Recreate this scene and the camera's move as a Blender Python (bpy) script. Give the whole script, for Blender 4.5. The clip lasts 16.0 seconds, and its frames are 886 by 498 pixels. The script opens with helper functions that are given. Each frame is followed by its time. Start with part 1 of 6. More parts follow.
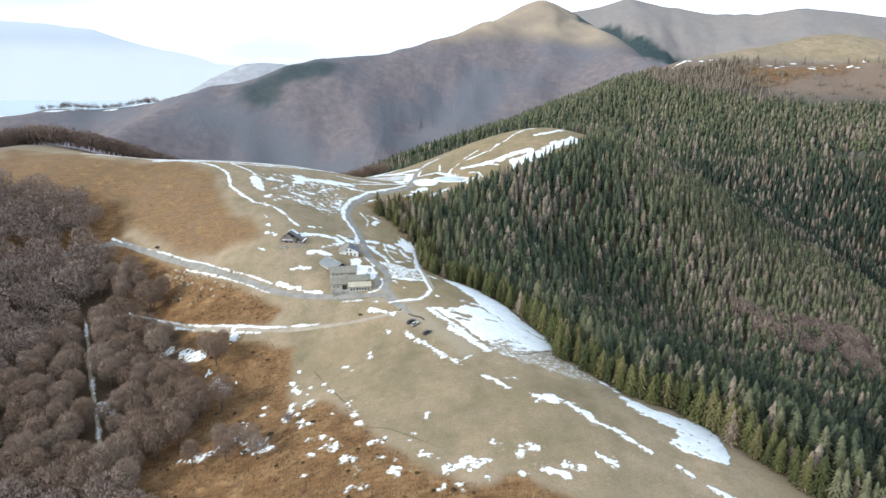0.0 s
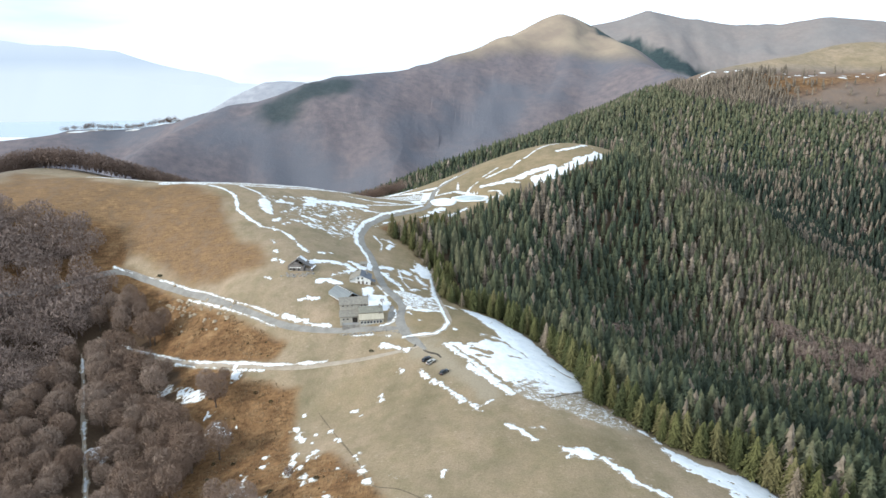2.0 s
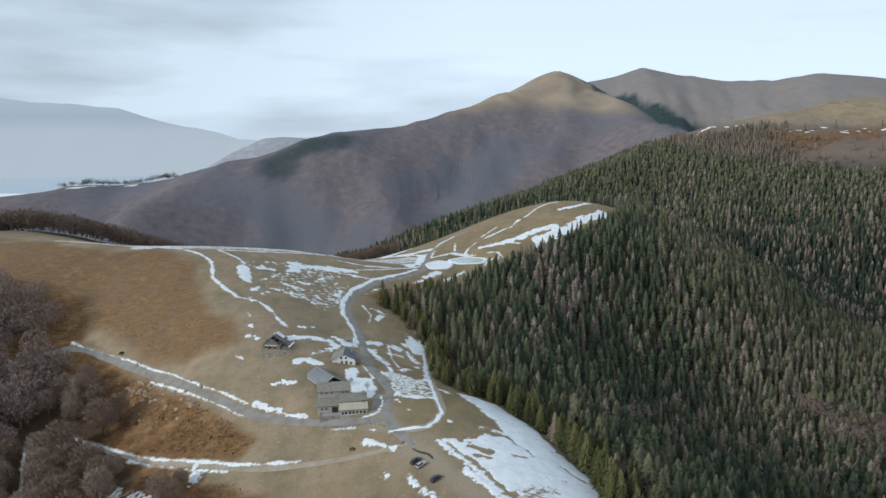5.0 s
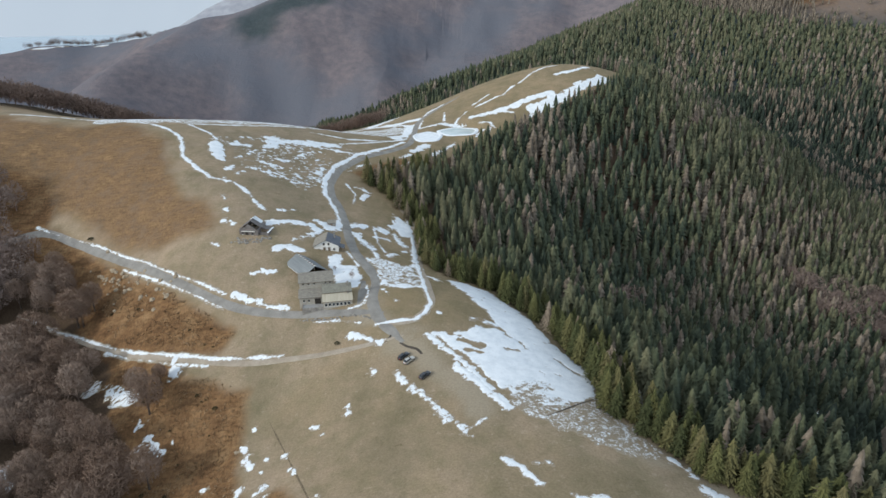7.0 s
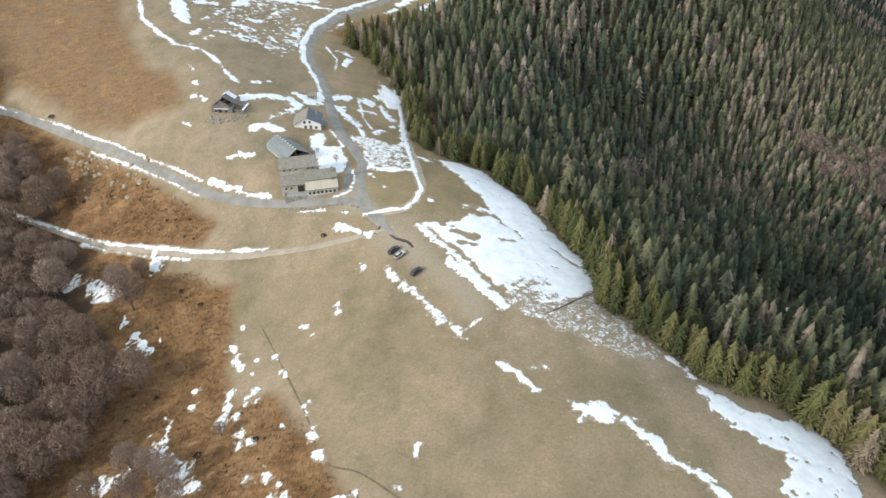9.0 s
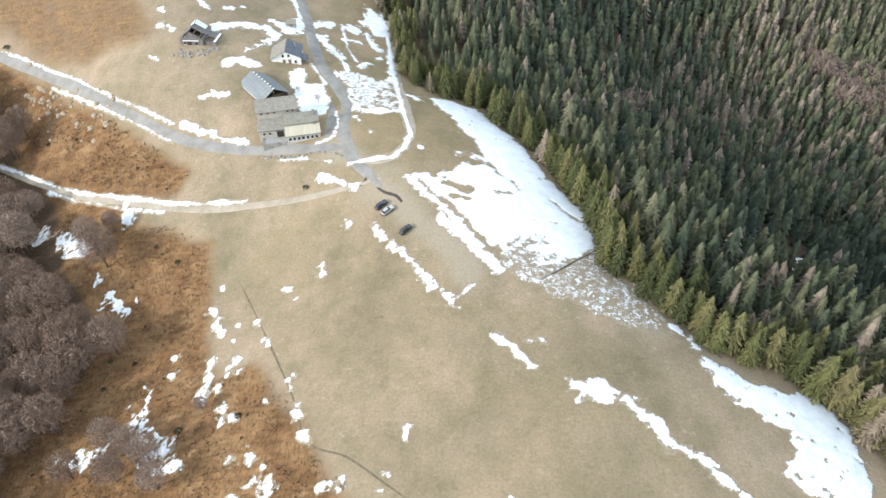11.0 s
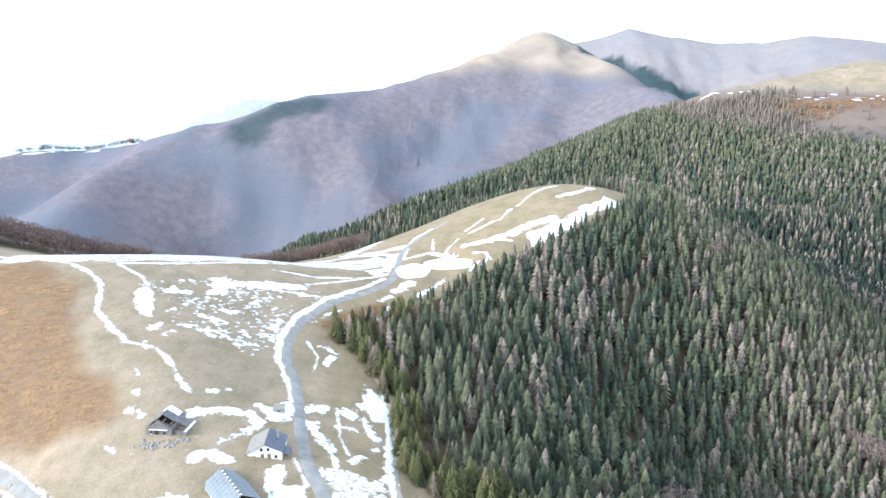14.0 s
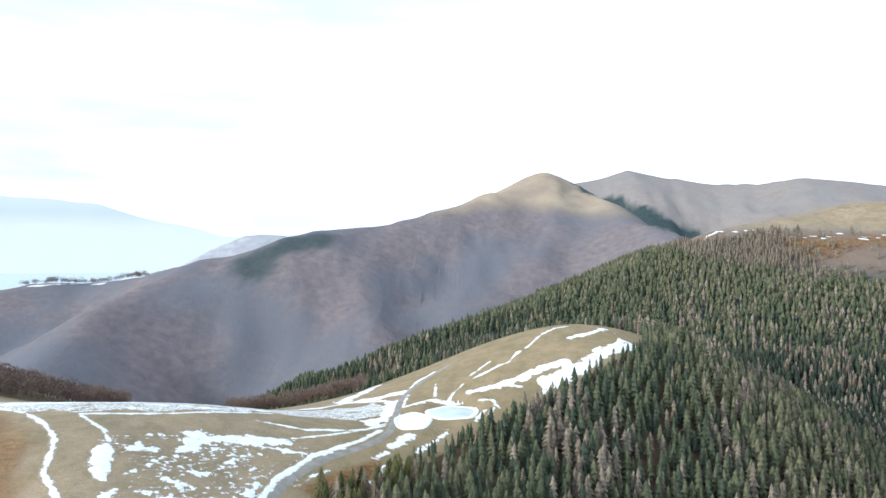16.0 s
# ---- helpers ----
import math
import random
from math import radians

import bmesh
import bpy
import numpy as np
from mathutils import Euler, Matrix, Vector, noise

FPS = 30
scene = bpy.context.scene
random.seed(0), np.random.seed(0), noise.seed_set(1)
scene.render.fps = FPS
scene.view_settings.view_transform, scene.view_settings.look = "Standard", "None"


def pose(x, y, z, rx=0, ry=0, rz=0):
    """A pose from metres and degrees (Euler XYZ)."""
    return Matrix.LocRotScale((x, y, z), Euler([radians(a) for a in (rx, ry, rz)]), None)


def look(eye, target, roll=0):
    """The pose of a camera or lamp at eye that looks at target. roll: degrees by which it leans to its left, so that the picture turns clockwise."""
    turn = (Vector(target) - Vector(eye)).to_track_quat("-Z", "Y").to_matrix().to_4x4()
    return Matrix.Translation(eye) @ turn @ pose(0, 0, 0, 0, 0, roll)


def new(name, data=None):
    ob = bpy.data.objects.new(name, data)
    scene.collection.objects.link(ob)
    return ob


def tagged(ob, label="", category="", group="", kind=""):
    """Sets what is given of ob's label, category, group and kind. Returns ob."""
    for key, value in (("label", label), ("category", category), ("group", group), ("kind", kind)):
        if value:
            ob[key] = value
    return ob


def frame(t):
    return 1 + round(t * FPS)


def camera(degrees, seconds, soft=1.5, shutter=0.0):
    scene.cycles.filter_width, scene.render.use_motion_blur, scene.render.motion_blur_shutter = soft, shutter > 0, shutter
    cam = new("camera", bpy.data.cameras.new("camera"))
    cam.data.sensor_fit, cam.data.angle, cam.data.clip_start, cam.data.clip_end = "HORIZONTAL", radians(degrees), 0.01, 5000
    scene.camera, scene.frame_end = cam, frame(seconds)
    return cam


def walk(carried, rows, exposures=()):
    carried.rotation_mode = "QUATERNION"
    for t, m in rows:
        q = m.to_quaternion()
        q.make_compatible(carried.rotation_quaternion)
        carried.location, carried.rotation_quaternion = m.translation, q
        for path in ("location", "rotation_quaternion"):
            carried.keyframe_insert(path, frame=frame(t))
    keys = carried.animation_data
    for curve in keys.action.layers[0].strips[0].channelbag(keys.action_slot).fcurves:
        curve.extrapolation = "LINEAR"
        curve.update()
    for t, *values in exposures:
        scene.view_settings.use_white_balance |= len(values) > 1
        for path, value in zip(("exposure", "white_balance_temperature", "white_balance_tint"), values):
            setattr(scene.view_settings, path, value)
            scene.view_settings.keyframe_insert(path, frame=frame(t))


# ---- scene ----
EXPOSURES = [(0, 0.26, 5680, 5), (2.0, 0.26, 5680, 5), (3.2, 0.0, 5650, 5), (5.5, -0.62, 5650, 5), (7.0, -0.35, 5700, 6), (8.0, 0.03, 5900, 6), (9.0, 0.18, 6000, 6), (11.5, 0.73, 5560, 7), (12.5, 0.93, 5160, 8), (14.0, 1.0, 5200, 8), (14.5, 0.94, 5380, 6), (16, 0.37, 5560, 5)]
cam = camera(68.27, 16.0)
PATH = [
    (0, (0.00, 0.00, 105.00), (0.05, 96.19, 77.64), 0.93),
    (0.5, (0.87, 6.35, 104.48), (-0.03, 102.56, 77.25), 0.52),
    (1, (0.98, 13.00, 104.34), (-0.69, 109.20, 77.07), 0.28),
    (1.5, (0.91, 19.32, 104.31), (-1.41, 115.50, 77.01), 0.10),
    (2, (0.94, 25.22, 104.41), (-2.13, 121.94, 79.18), -0.02),
    (2.5, (1.52, 30.66, 105.34), (-2.37, 128.56, 85.31), -0.20),
    (3, (2.50, 35.41, 105.35), (-1.89, 134.27, 90.94), -0.31),
    (5.5, (2.48, 65.94, 105.86), (0.18, 163.86, 85.71), -0.18),
    (6, (2.03, 71.11, 106.67), (0.40, 167.64, 80.62), -0.20),
    (6.5, (2.27, 76.95, 107.24), (0.84, 171.62, 75.07), -0.30),
    (7, (2.73, 82.45, 107.61), (1.20, 175.20, 70.26), -0.41),
    (7.5, (3.04, 88.12, 107.74), (1.41, 178.69, 65.38), -0.59),
    (8, (3.29, 92.73, 108.62), (1.72, 180.88, 61.43), -0.75),
    (8.5, (3.19, 96.91, 110.06), (2.00, 182.31, 58.04), -0.87),
    (9, (2.61, 101.23, 113.12), (2.22, 182.83, 55.33), -0.86),
    (11.5, (3.93, 126.29, 115.93), (4.43, 198.82, 47.10), -0.57),
    (12, (3.43, 133.47, 115.64), (4.38, 210.49, 51.86), -0.22),
    (12.5, (4.03, 140.27, 114.89), (4.78, 223.88, 60.04), -0.11),
    (13, (3.94, 146.43, 114.48), (4.59, 235.49, 69.00), 0.10),
    (13.5, (4.04, 153.23, 112.30), (4.18, 247.26, 78.27), 0.01),
    (14, (3.69, 158.04, 111.64), (3.50, 255.40, 88.80), 0.05),
    (14.5, (3.18, 164.73, 111.39), (1.94, 264.14, 100.60), 0.31),
    (15, (2.25, 171.83, 110.68), (0.65, 271.75, 106.94), 0.36),
    (15.5, (2.82, 179.20, 111.23), (1.25, 279.15, 108.73), 0.39),
    (16, (3.93, 184.90, 111.82), (2.99, 284.86, 109.24), 0.41),
]
walk(cam, [(t, look(eye, target, roll)) for t, eye, target, roll in PATH], EXPOSURES)

# ---------------------------------------------------------------- the lie of the land
# Broad heights of the saddle and its woods every 100 m, from x -400, y 0 (metres above the farm yard).
COARSE = [
    [-120, -99, -77, -53, -28, -20, -39, -75, -115, -156],
    [-80, -72, -63, -47, -19, -14, -37, -75, -114, -151],
    [-40, -43, -43, -33, -10, -19, -45, -79, -114, -147],
    [0, -8, -20, -8, -7, -38, -70, -95, -119, -143],
    [38, 33, 21, 20, -10, -52, -91, -115, -128, -142],
    [62, 41, 14, 22, -3, -24, -68, -106, -125, -146],
    [39, 22, -10, -3, 19, 57, 5, -58, -103, -152],
    [-24, -27, -37, -32, 18, 64, 28, -29, -85, -150],
    [-120, -107, -87, -63, -27, -6, -13, -38, -71, -115],
    [-223, -184, -141, -103, -81, -73, -71, -72, -70, -73],
]

# The meadow's own relief every 50 m, from x -250, y 150.
RELIEF = [
    [-0.5, -1.6, -4.0, -5.0, 3.9, 7.2, 6.0, 2.3, 1.8, 1.7],
    [-1.5, -2.4, -6.0, -6.9, 5.9, 10.1, 13.5, 5.3, 1.3, 1.0],
    [-2.3, -2.9, -11.3, -15.8, -12.1, 10.7, 8.3, 3.1, -0.5, -0.1],
    [-6.5, -16.7, -26.4, 2.0, 12.9, 18.7, 4.6, 0.0, -1.8, -1.0],
    [-8.5, -25.7, -12.4, 22.5, 7.9, 0.6, -0.7, -2.6, -3.8, -2.5],
    [5.0, 3.1, 23.7, 9.8, -1.7, 0.3, 1.7, -6.7, -9.0, -6.1],
    [17.7, 20.4, 21.9, 8.4, 2.6, 9.7, 5.3, -10.2, -14.0, -10.6],
    [8.6, 9.6, 15.2, 17.1, 6.7, 6.8, 3.3, -8.1, -10.9, -8.2],
]


def bump_weight(u):
    u = np.abs(u)
    return np.where(u < 1, 2 / 3 - u**2 + u**3 / 2, np.where(u < 2, (2 - u) ** 3 / 6, 0.0))


def lattice(rows, x, y, x0, y0, step):
    rows = np.array(rows, float)
    z = np.zeros_like(x)
    for j in range(rows.shape[0]):
        by = bump_weight((y - y0) / step - j)
        for i in range(rows.shape[1]):
            z = z + rows[j, i] * by * bump_weight((x - x0) / step - i)
    return z


def hashed(i, j, seed):
    n = np.sin(i * 127.1 + j * 311.7 + seed * 74.7) * 43758.5453
    return n - np.floor(n)


def value_noise(x, y, seed=0):
    i, j = np.floor(x), np.floor(y)
    u, v = x - i, y - j
    u, v = u * u * (3 - 2 * u), v * v * (3 - 2 * v)
    a, b = hashed(i, j, seed), hashed(i + 1, j, seed)
    c, d = hashed(i, j + 1, seed), hashed(i + 1, j + 1, seed)
    return (a + (b - a) * u) * (1 - v) + (c + (d - c) * u) * v - 0.5


def fbm(x, y, size, octaves=4, seed=0):
    total, amp = 0.0, 1.0
    for k in range(octaves):
        total = total + amp * value_noise(x / size * 2**k + 17.3 * k, y / size * 2**k - 9.1 * k, seed + k)
        amp *= 0.5
    return total


def smooth(a, b, v):
    t = np.clip((v - a) / (b - a), 0, 1)
    return t * t * (3 - 2 * t)


def to_line(x, y, line):
    """Distance to a polyline of (x, y, ...) and the values beyond x, y at the nearest place."""
    best = np.full(np.shape(x), 1e9)
    rest = [np.zeros(np.shape(x)) for _ in line[0][2:]]
    for a, b in zip(line[:-1], line[1:]):
        dx, dy = b[0] - a[0], b[1] - a[1]
        t = np.clip(((x - a[0]) * dx + (y - a[1]) * dy) / (dx * dx + dy * dy), 0, 1)
        d = np.hypot(x - a[0] - t * dx, y - a[1] - t * dy)
        near = d < best
        best = np.where(near, d, best)
        rest = [np.where(near, a[2 + k] + t * (b[2 + k] - a[2 + k]), r) for k, r in enumerate(rest)]
    return (best, *rest)


def to_crest(x, y, line):
    """Distance to a crest and its height and fall there, blended smoothly past its bends."""
    near, weights, crest, fall = np.full(np.shape(x), 1e9), 0.0, 0.0, 0.0
    parts = []
    for a, b in zip(line[:-1], line[1:]):
        dx, dy = b[0] - a[0], b[1] - a[1]
        t = np.clip(((x - a[0]) * dx + (y - a[1]) * dy) / (dx * dx + dy * dy), 0, 1)
        d = np.hypot(x - a[0] - t * dx, y - a[1] - t * dy)
        parts.append((d, a[2] + t * (b[2] - a[2]), a[3] + t * (b[3] - a[3])))
        near = np.minimum(near, d)
    for d, c, f in parts:
        w = np.exp(-np.minimum((d - near) / (12 + 0.16 * near), 60))
        weights, crest, fall = weights + w, crest + w * c, fall + w * f
    return near, crest / weights, fall / weights


# Crests of the far ridges: x, y, height, fall to either side (metres per metre).
WOODED_RIDGE = [(-330, 860, -165, 0.55), (-150, 930, -64, 0.5), (45, 985, -9, 0.45), (235, 1150, 41, 0.4), (395, 1252, 94, 0.36), (447, 1282, 118, 0.34), (541, 1332, 127, 0.33), (640, 1385, 147, 0.33), (770, 1430, 173, 0.33), (900, 1470, 172, 0.33), (1100, 1520, 150, 0.3), (1500, 1700, 170, 0.3)]
GREAT_MOUNTAIN = [(-1222, 2725, -91, 0.6), (-1087, 2665, -43, 0.62), (-833, 2485, -6, 0.62), (-714, 2515, 35, 0.62), (-598, 2565, 87, 0.62), (-494, 2635, 116, 0.62), (-218, 2885, 135, 0.6), (-81, 2985, 199, 0.6), (198, 3185, 275, 0.6), (445, 3385, 393, 0.62), (606, 3435, 361, 0.6), (700, 3235, 280, 0.6), (737, 2885, 173, 0.62), (807, 2485, 94, 0.6), (717, 2085, -1, 0.6)]
SPUR_EAST = [(455, 3355, 380, 0.5), (489, 3145, 268, 0.5), (450, 2905, 126, 0.52), (315, 2665, 7, 0.54), (193, 2485, -95, 0.55)]
SPUR_WOODED = [(-170, 2875, 133, 0.5), (-264, 2665, 39, 0.5), (-279, 2435, -62, 0.54), (-239, 2185, -181, 0.55)]
SPUR_WEST = [(-829, 2475, -9, 0.5), (-959, 2235, -68, 0.54), (-1008, 1985, -137, 0.55), (-992, 1735, -212, 0.55)]
SPUR_MID = [(197, 3165, 269, 0.5), (223, 3005, 175, 0.5), (210, 2835, 73, 0.52), (123, 2635, -36, 0.54), (49, 2435, -116, 0.55)]
FAR_MOUNTAIN = [(666, 4335, 402, 0.5), (951, 4335, 455, 0.5), (1128, 4335, 512, 0.5), (1342, 4335, 465, 0.5), (1643, 4285, 419, 0.45), (1877, 4185, 418, 0.45), (2096, 4085, 453, 0.45), (2362, 4085, 430, 0.45), (2950, 3985, 376, 0.45), (4619, 3785, 452, 0.4)]
PALE_HILL = [(-1412, 3285, -182, 0.5), (-1352, 3485, -71, 0.5), (-1250, 3635, 13, 0.5), (-1119, 3735, 78, 0.5), (-1010, 3785, 90, 0.5), (-916, 3785, 81, 0.5), (-604, 3785, 22, 0.5)]
LAKE_SPUR = [(-2600, 2485, -128, 0.35), (-2100, 2520, -132, 0.35), (-1702, 2585, -122, 0.35), (-1597, 2685, -103, 0.35), (-1433, 2785, -103, 0.35), (-1138, 2785, -82, 0.4)]


def far_height(x, y):
    z = np.full(np.shape(x), -700.0)
    warp = 90 * fbm(x, y, 420, 3, 5)
    for line, seed in ((WOODED_RIDGE, 1), (GREAT_MOUNTAIN, 2), (FAR_MOUNTAIN, 3), (PALE_HILL, 4), (LAKE_SPUR, 6), (SPUR_EAST, 7), (SPUR_WOODED, 10), (SPUR_WEST, 12), (SPUR_MID, 14)):
        sway = 0.0 if seed == 1 else 1.0
        d, crest, fall = (to_crest if seed == 1 else to_line)(x + sway * 0.3 * warp, y + sway * 40 * fbm(x, y, 330, 3, 15), line)
        # gullies and spurs run down the slopes and fade towards the crest
        steep = 1.0 if seed in (1, 3) else 0.45
        gully = (np.abs(fbm(x + warp, y + warp, 520, 2, seed)) * (0.5 + 0.5 * steep) + steep * (0.5 * np.abs(fbm(x - warp, y, 190, 2, seed + 20)) + 0.3 * np.abs(fbm(x + 0.4 * warp, y * 0.45, 85, 2, seed + 30)))) * 0.5 * np.minimum(d, 600)
        face = crest - fall * np.sqrt(d * d + 60**2) + fall * 60 - gully * fall * 1.05
        # a soft union keeps the hollows between the spurs rounded
        k = np.clip(0.5 + (z - face) / 160, 0, 1)
        z = face + (z - face) * k + 80 * k * (1 - k) if seed != 1 else face
    z = z + 12 * fbm(x, y, 170, 3, 9)
    return z


def near_height(x, y):
    return lattice(COARSE, x, y, -400, 0, 100) + lattice(RELIEF, x, y, -250, 150, 50)


# Ponds: centre, half widths, turn.
PONDS = [(-15, 535, 8.5, 15.0, 0.05), (6.5, 552, 12.5, 13.0, 0.15)]


def levelled(x, y, z):
    """The ground levelled round the ponds."""
    for cx, cy, rx, ry, turn in PONDS:
        c, s = math.cos(turn), math.sin(turn)
        q = np.hypot(((x - cx) * c + (y - cy) * s) / rx, ((y - cy) * c - (x - cx) * s) / ry)
        w = smooth(1.75, 1.1, q)
        z = z * (1 - w) + pond_level() * w
    return z


def pond_level():
    return float(np.mean(near_height(np.array([p[0] for p in PONDS], float), np.array([p[1] for p in PONDS], float)))) - 0.3


def height(x, y):
    """Ground height of the whole country."""
    x, y = np.asarray(x, float), np.asarray(y, float)
    inside = smooth(-390, -300, x) * smooth(490, 400, x) * smooth(890, 800, y) * smooth(-90, 10, y)
    detail = 0.25 * fbm(x, y, 14, 3, 21) + 0.8 * fbm(x, y, 45, 2, 23)
    near = near_height(np.clip(x, -400, 500), np.clip(y, 0, 900))
    if np.all(inside >= 1):
        return levelled(x, y, near + detail)
    over = np.hypot(np.clip(-300 - x, 0, 9e9) + np.clip(x - 420, 0, 9e9), np.clip(-y, 0, 9e9))
    apron = near - 0.3 * over
    far = far_height(x, y)
    near_side = smooth(1150, 850, y)
    far = np.maximum(far, np.where(near_side > 0, apron * near_side + (1 - near_side) * -700, -700))
    z = near * inside + far * (1 - inside)
    return levelled(x, y, z + detail)

# ---------------------------------------------------------------- sky and sun
SUN_TURN, SUN_HEIGHT = 245.0, 23.0
world = bpy.data.worlds.new("sky")
scene.world = world
world.use_nodes = True
wn, wl = world.node_tree.nodes, world.node_tree.links
wn.clear()
w_out = wn.new("ShaderNodeOutputWorld")
w_sky = wn.new("ShaderNodeTexSky")
w_sky.sky_type, w_sky.sun_disc = "NISHITA", False
w_sky.sun_elevation, w_sky.sun_rotation = radians(SUN_HEIGHT), radians(SUN_TURN)
w_sky.dust_density, w_sky.air_density = 5.0, 1.0
w_bg = wn.new("ShaderNodeBackground")
w_bg.inputs["Strength"].default_value = 0.1
w_cloud = wn.new("ShaderNodeBackground")
w_cloud.inputs["Color"].default_value = (0.90, 0.955, 1.0, 1)
w_co = wn.new("ShaderNodeTexCoord")
w_map = wn.new("ShaderNodeMapping")
w_map.inputs["Scale"].default_value = (1.0, 1.0, 5.0)
w_noise = wn.new("ShaderNodeTexNoise")
w_noise.inputs["Scale"].default_value, w_noise.inputs["Detail"].default_value = 2.2, 6.0
w_ramp = wn.new("ShaderNodeMapRange")
w_ramp.inputs["From Min"].default_value, w_ramp.inputs["From Max"].default_value = 0.36, 0.56
w_ramp.inputs["To Min"].default_value, w_ramp.inputs["To Max"].default_value = 0.62, 1.0
w_mix = wn.new("ShaderNodeMixShader")
wl.new(w_co.outputs["Generated"], w_map.inputs["Vector"])
wl.new(w_map.outputs["Vector"], w_noise.inputs["Vector"])
wl.new(w_noise.outputs["Fac"], w_ramp.inputs["Value"])
w_axes = wn.new("ShaderNodeSeparateXYZ")
w_lean = wn.new("ShaderNodeMath")
w_lean.operation, w_lean.use_clamp = "MULTIPLY_ADD", True
w_lean.inputs[1].default_value = 0.55
wl.new(w_co.outputs["Generated"], w_axes.inputs["Vector"])
wl.new(w_axes.outputs["X"], w_lean.inputs[0])
w_glow = wn.new("ShaderNodeMapRange")
w_glow.inputs["From Min"].default_value, w_glow.inputs["From Max"].default_value = 0.0, 0.6
w_glow.inputs["To Min"].default_value, w_glow.inputs["To Max"].default_value = 1.5, 1.0
wl.new(w_axes.outputs["Z"], w_glow.inputs["Value"])
wl.new(w_glow.outputs["Result"], w_cloud.inputs["Strength"])
wl.new(w_ramp.outputs["Result"], w_lean.inputs[2])
wl.new(w_lean.outputs[0], w_mix.inputs["Fac"])
w_pale = wn.new("ShaderNodeMix")
w_pale.data_type = "RGBA"
w_pale.inputs[0].default_value = 0.5
w_pale.inputs[7].default_value = (7.2, 7.8, 8.4, 1)
wl.new(w_sky.outputs["Color"], w_pale.inputs[6])
wl.new(w_pale.outputs[2], w_bg.inputs["Color"])
wl.new(w_bg.outputs["Background"], w_mix.inputs[1])
wl.new(w_cloud.outputs["Background"], w_mix.inputs[2])
wl.new(w_mix.outputs["Shader"], w_out.inputs["Surface"])

sun_data = bpy.data.lights.new("sun", "SUN")
sun_data.energy, sun_data.angle, sun_data.color = 3.3, radians(8), (1.0, 0.91, 0.78)
sun = new("sun", sun_data)
sa, se = radians(SUN_TURN), radians(SUN_HEIGHT)
sun.matrix_basis = look((0, 0, 0), (-math.sin(sa) * math.cos(se), -math.cos(sa) * math.cos(se), -math.sin(se)))


# ---------------------------------------------------------------- materials
def material(name, roughness=0.9, metallic=0.0, specular=0.3):
    m = bpy.data.materials.new(name)
    m.use_nodes = True
    b = m.node_tree.nodes["Principled BSDF"]
    b.inputs["Roughness"].default_value, b.inputs["Metallic"].default_value = roughness, metallic
    b.inputs["Specular IOR Level"].default_value = specular
    return m, m.node_tree.nodes, m.node_tree.links, b


def noise_node(nodes, links, scale, detail=4.0, where="Object", stretch=None, rough=0.55):
    co = nodes.new("ShaderNodeTexCoord")
    n = nodes.new("ShaderNodeTexNoise")
    n.inputs["Scale"].default_value, n.inputs["Detail"].default_value, n.inputs["Roughness"].default_value = scale, detail, rough
    if stretch:
        mp = nodes.new("ShaderNodeMapping")
        mp.inputs["Scale"].default_value = stretch
        links.new(co.outputs[where], mp.inputs["Vector"])
        links.new(mp.outputs["Vector"], n.inputs["Vector"])
    else:
        links.new(co.outputs[where], n.inputs["Vector"])
    return n.outputs["Fac"]


def ramp(nodes, links, value, *stops):
    r = nodes.new("ShaderNodeValToRGB")
    while len(r.color_ramp.elements) < len(stops):
        r.color_ramp.elements.new(0.5)
    for e, (at, c) in zip(r.color_ramp.elements, stops):
        e.position, e.color = at, (*c, 1)
    links.new(value, r.inputs["Fac"])
    return r.outputs["Color"]


def mix(nodes, links, fac, a, b, kind="MIX"):
    m = nodes.new("ShaderNodeMix")
    m.data_type, m.blend_type = "RGBA", kind
    if isinstance(fac, float):
        m.inputs[0].default_value = fac
    else:
        links.new(fac, m.inputs[0])
    for slot, v in ((6, a), (7, b)):
        if isinstance(v, tuple):
            m.inputs[slot].default_value = (*v, 1)
        else:
            links.new(v, m.inputs[slot])
    return m.outputs[2]


def sharpen(nodes, links, value, lo, hi):
    r = nodes.new("ShaderNodeMapRange")
    r.interpolation_type = "SMOOTHSTEP"
    r.inputs["From Min"].default_value, r.inputs["From Max"].default_value = lo, hi
    links.new(value, r.inputs["Value"])
    return r.outputs["Result"]


def add(nodes, links, a, b, gain=1.0):
    m = nodes.new("ShaderNodeMath")
    m.operation = "MULTIPLY_ADD"
    links.new(b, m.inputs[0])
    m.inputs[1].default_value = gain
    links.new(a, m.inputs[2])
    return m.outputs[0]


def bump(nodes, links, bsdf, value, strength, distance):
    b = nodes.new("ShaderNodeBump")
    b.inputs["Strength"].default_value, b.inputs["Distance"].default_value = strength, distance
    links.new(value, b.inputs["Height"])
    links.new(b.outputs["Normal"], bsdf.inputs["Normal"])


def two_tone(name, dark, light, scale, roughness=0.85, relief=0.3, depth=0.05, stretch=None, metallic=0.0, specular=0.3):
    m, n, l, b = material(name, roughness, metallic, specular)
    big = noise_node(n, l, scale, 5, stretch=stretch)
    small = noise_node(n, l, scale * 9, 4, stretch=stretch)
    both = add(n, l, big, small, 0.5)
    l.new(ramp(n, l, both, (0.5, dark), (1.0, light)), b.inputs["Base Color"])
    bump(n, l, b, small, relief, depth)
    return m


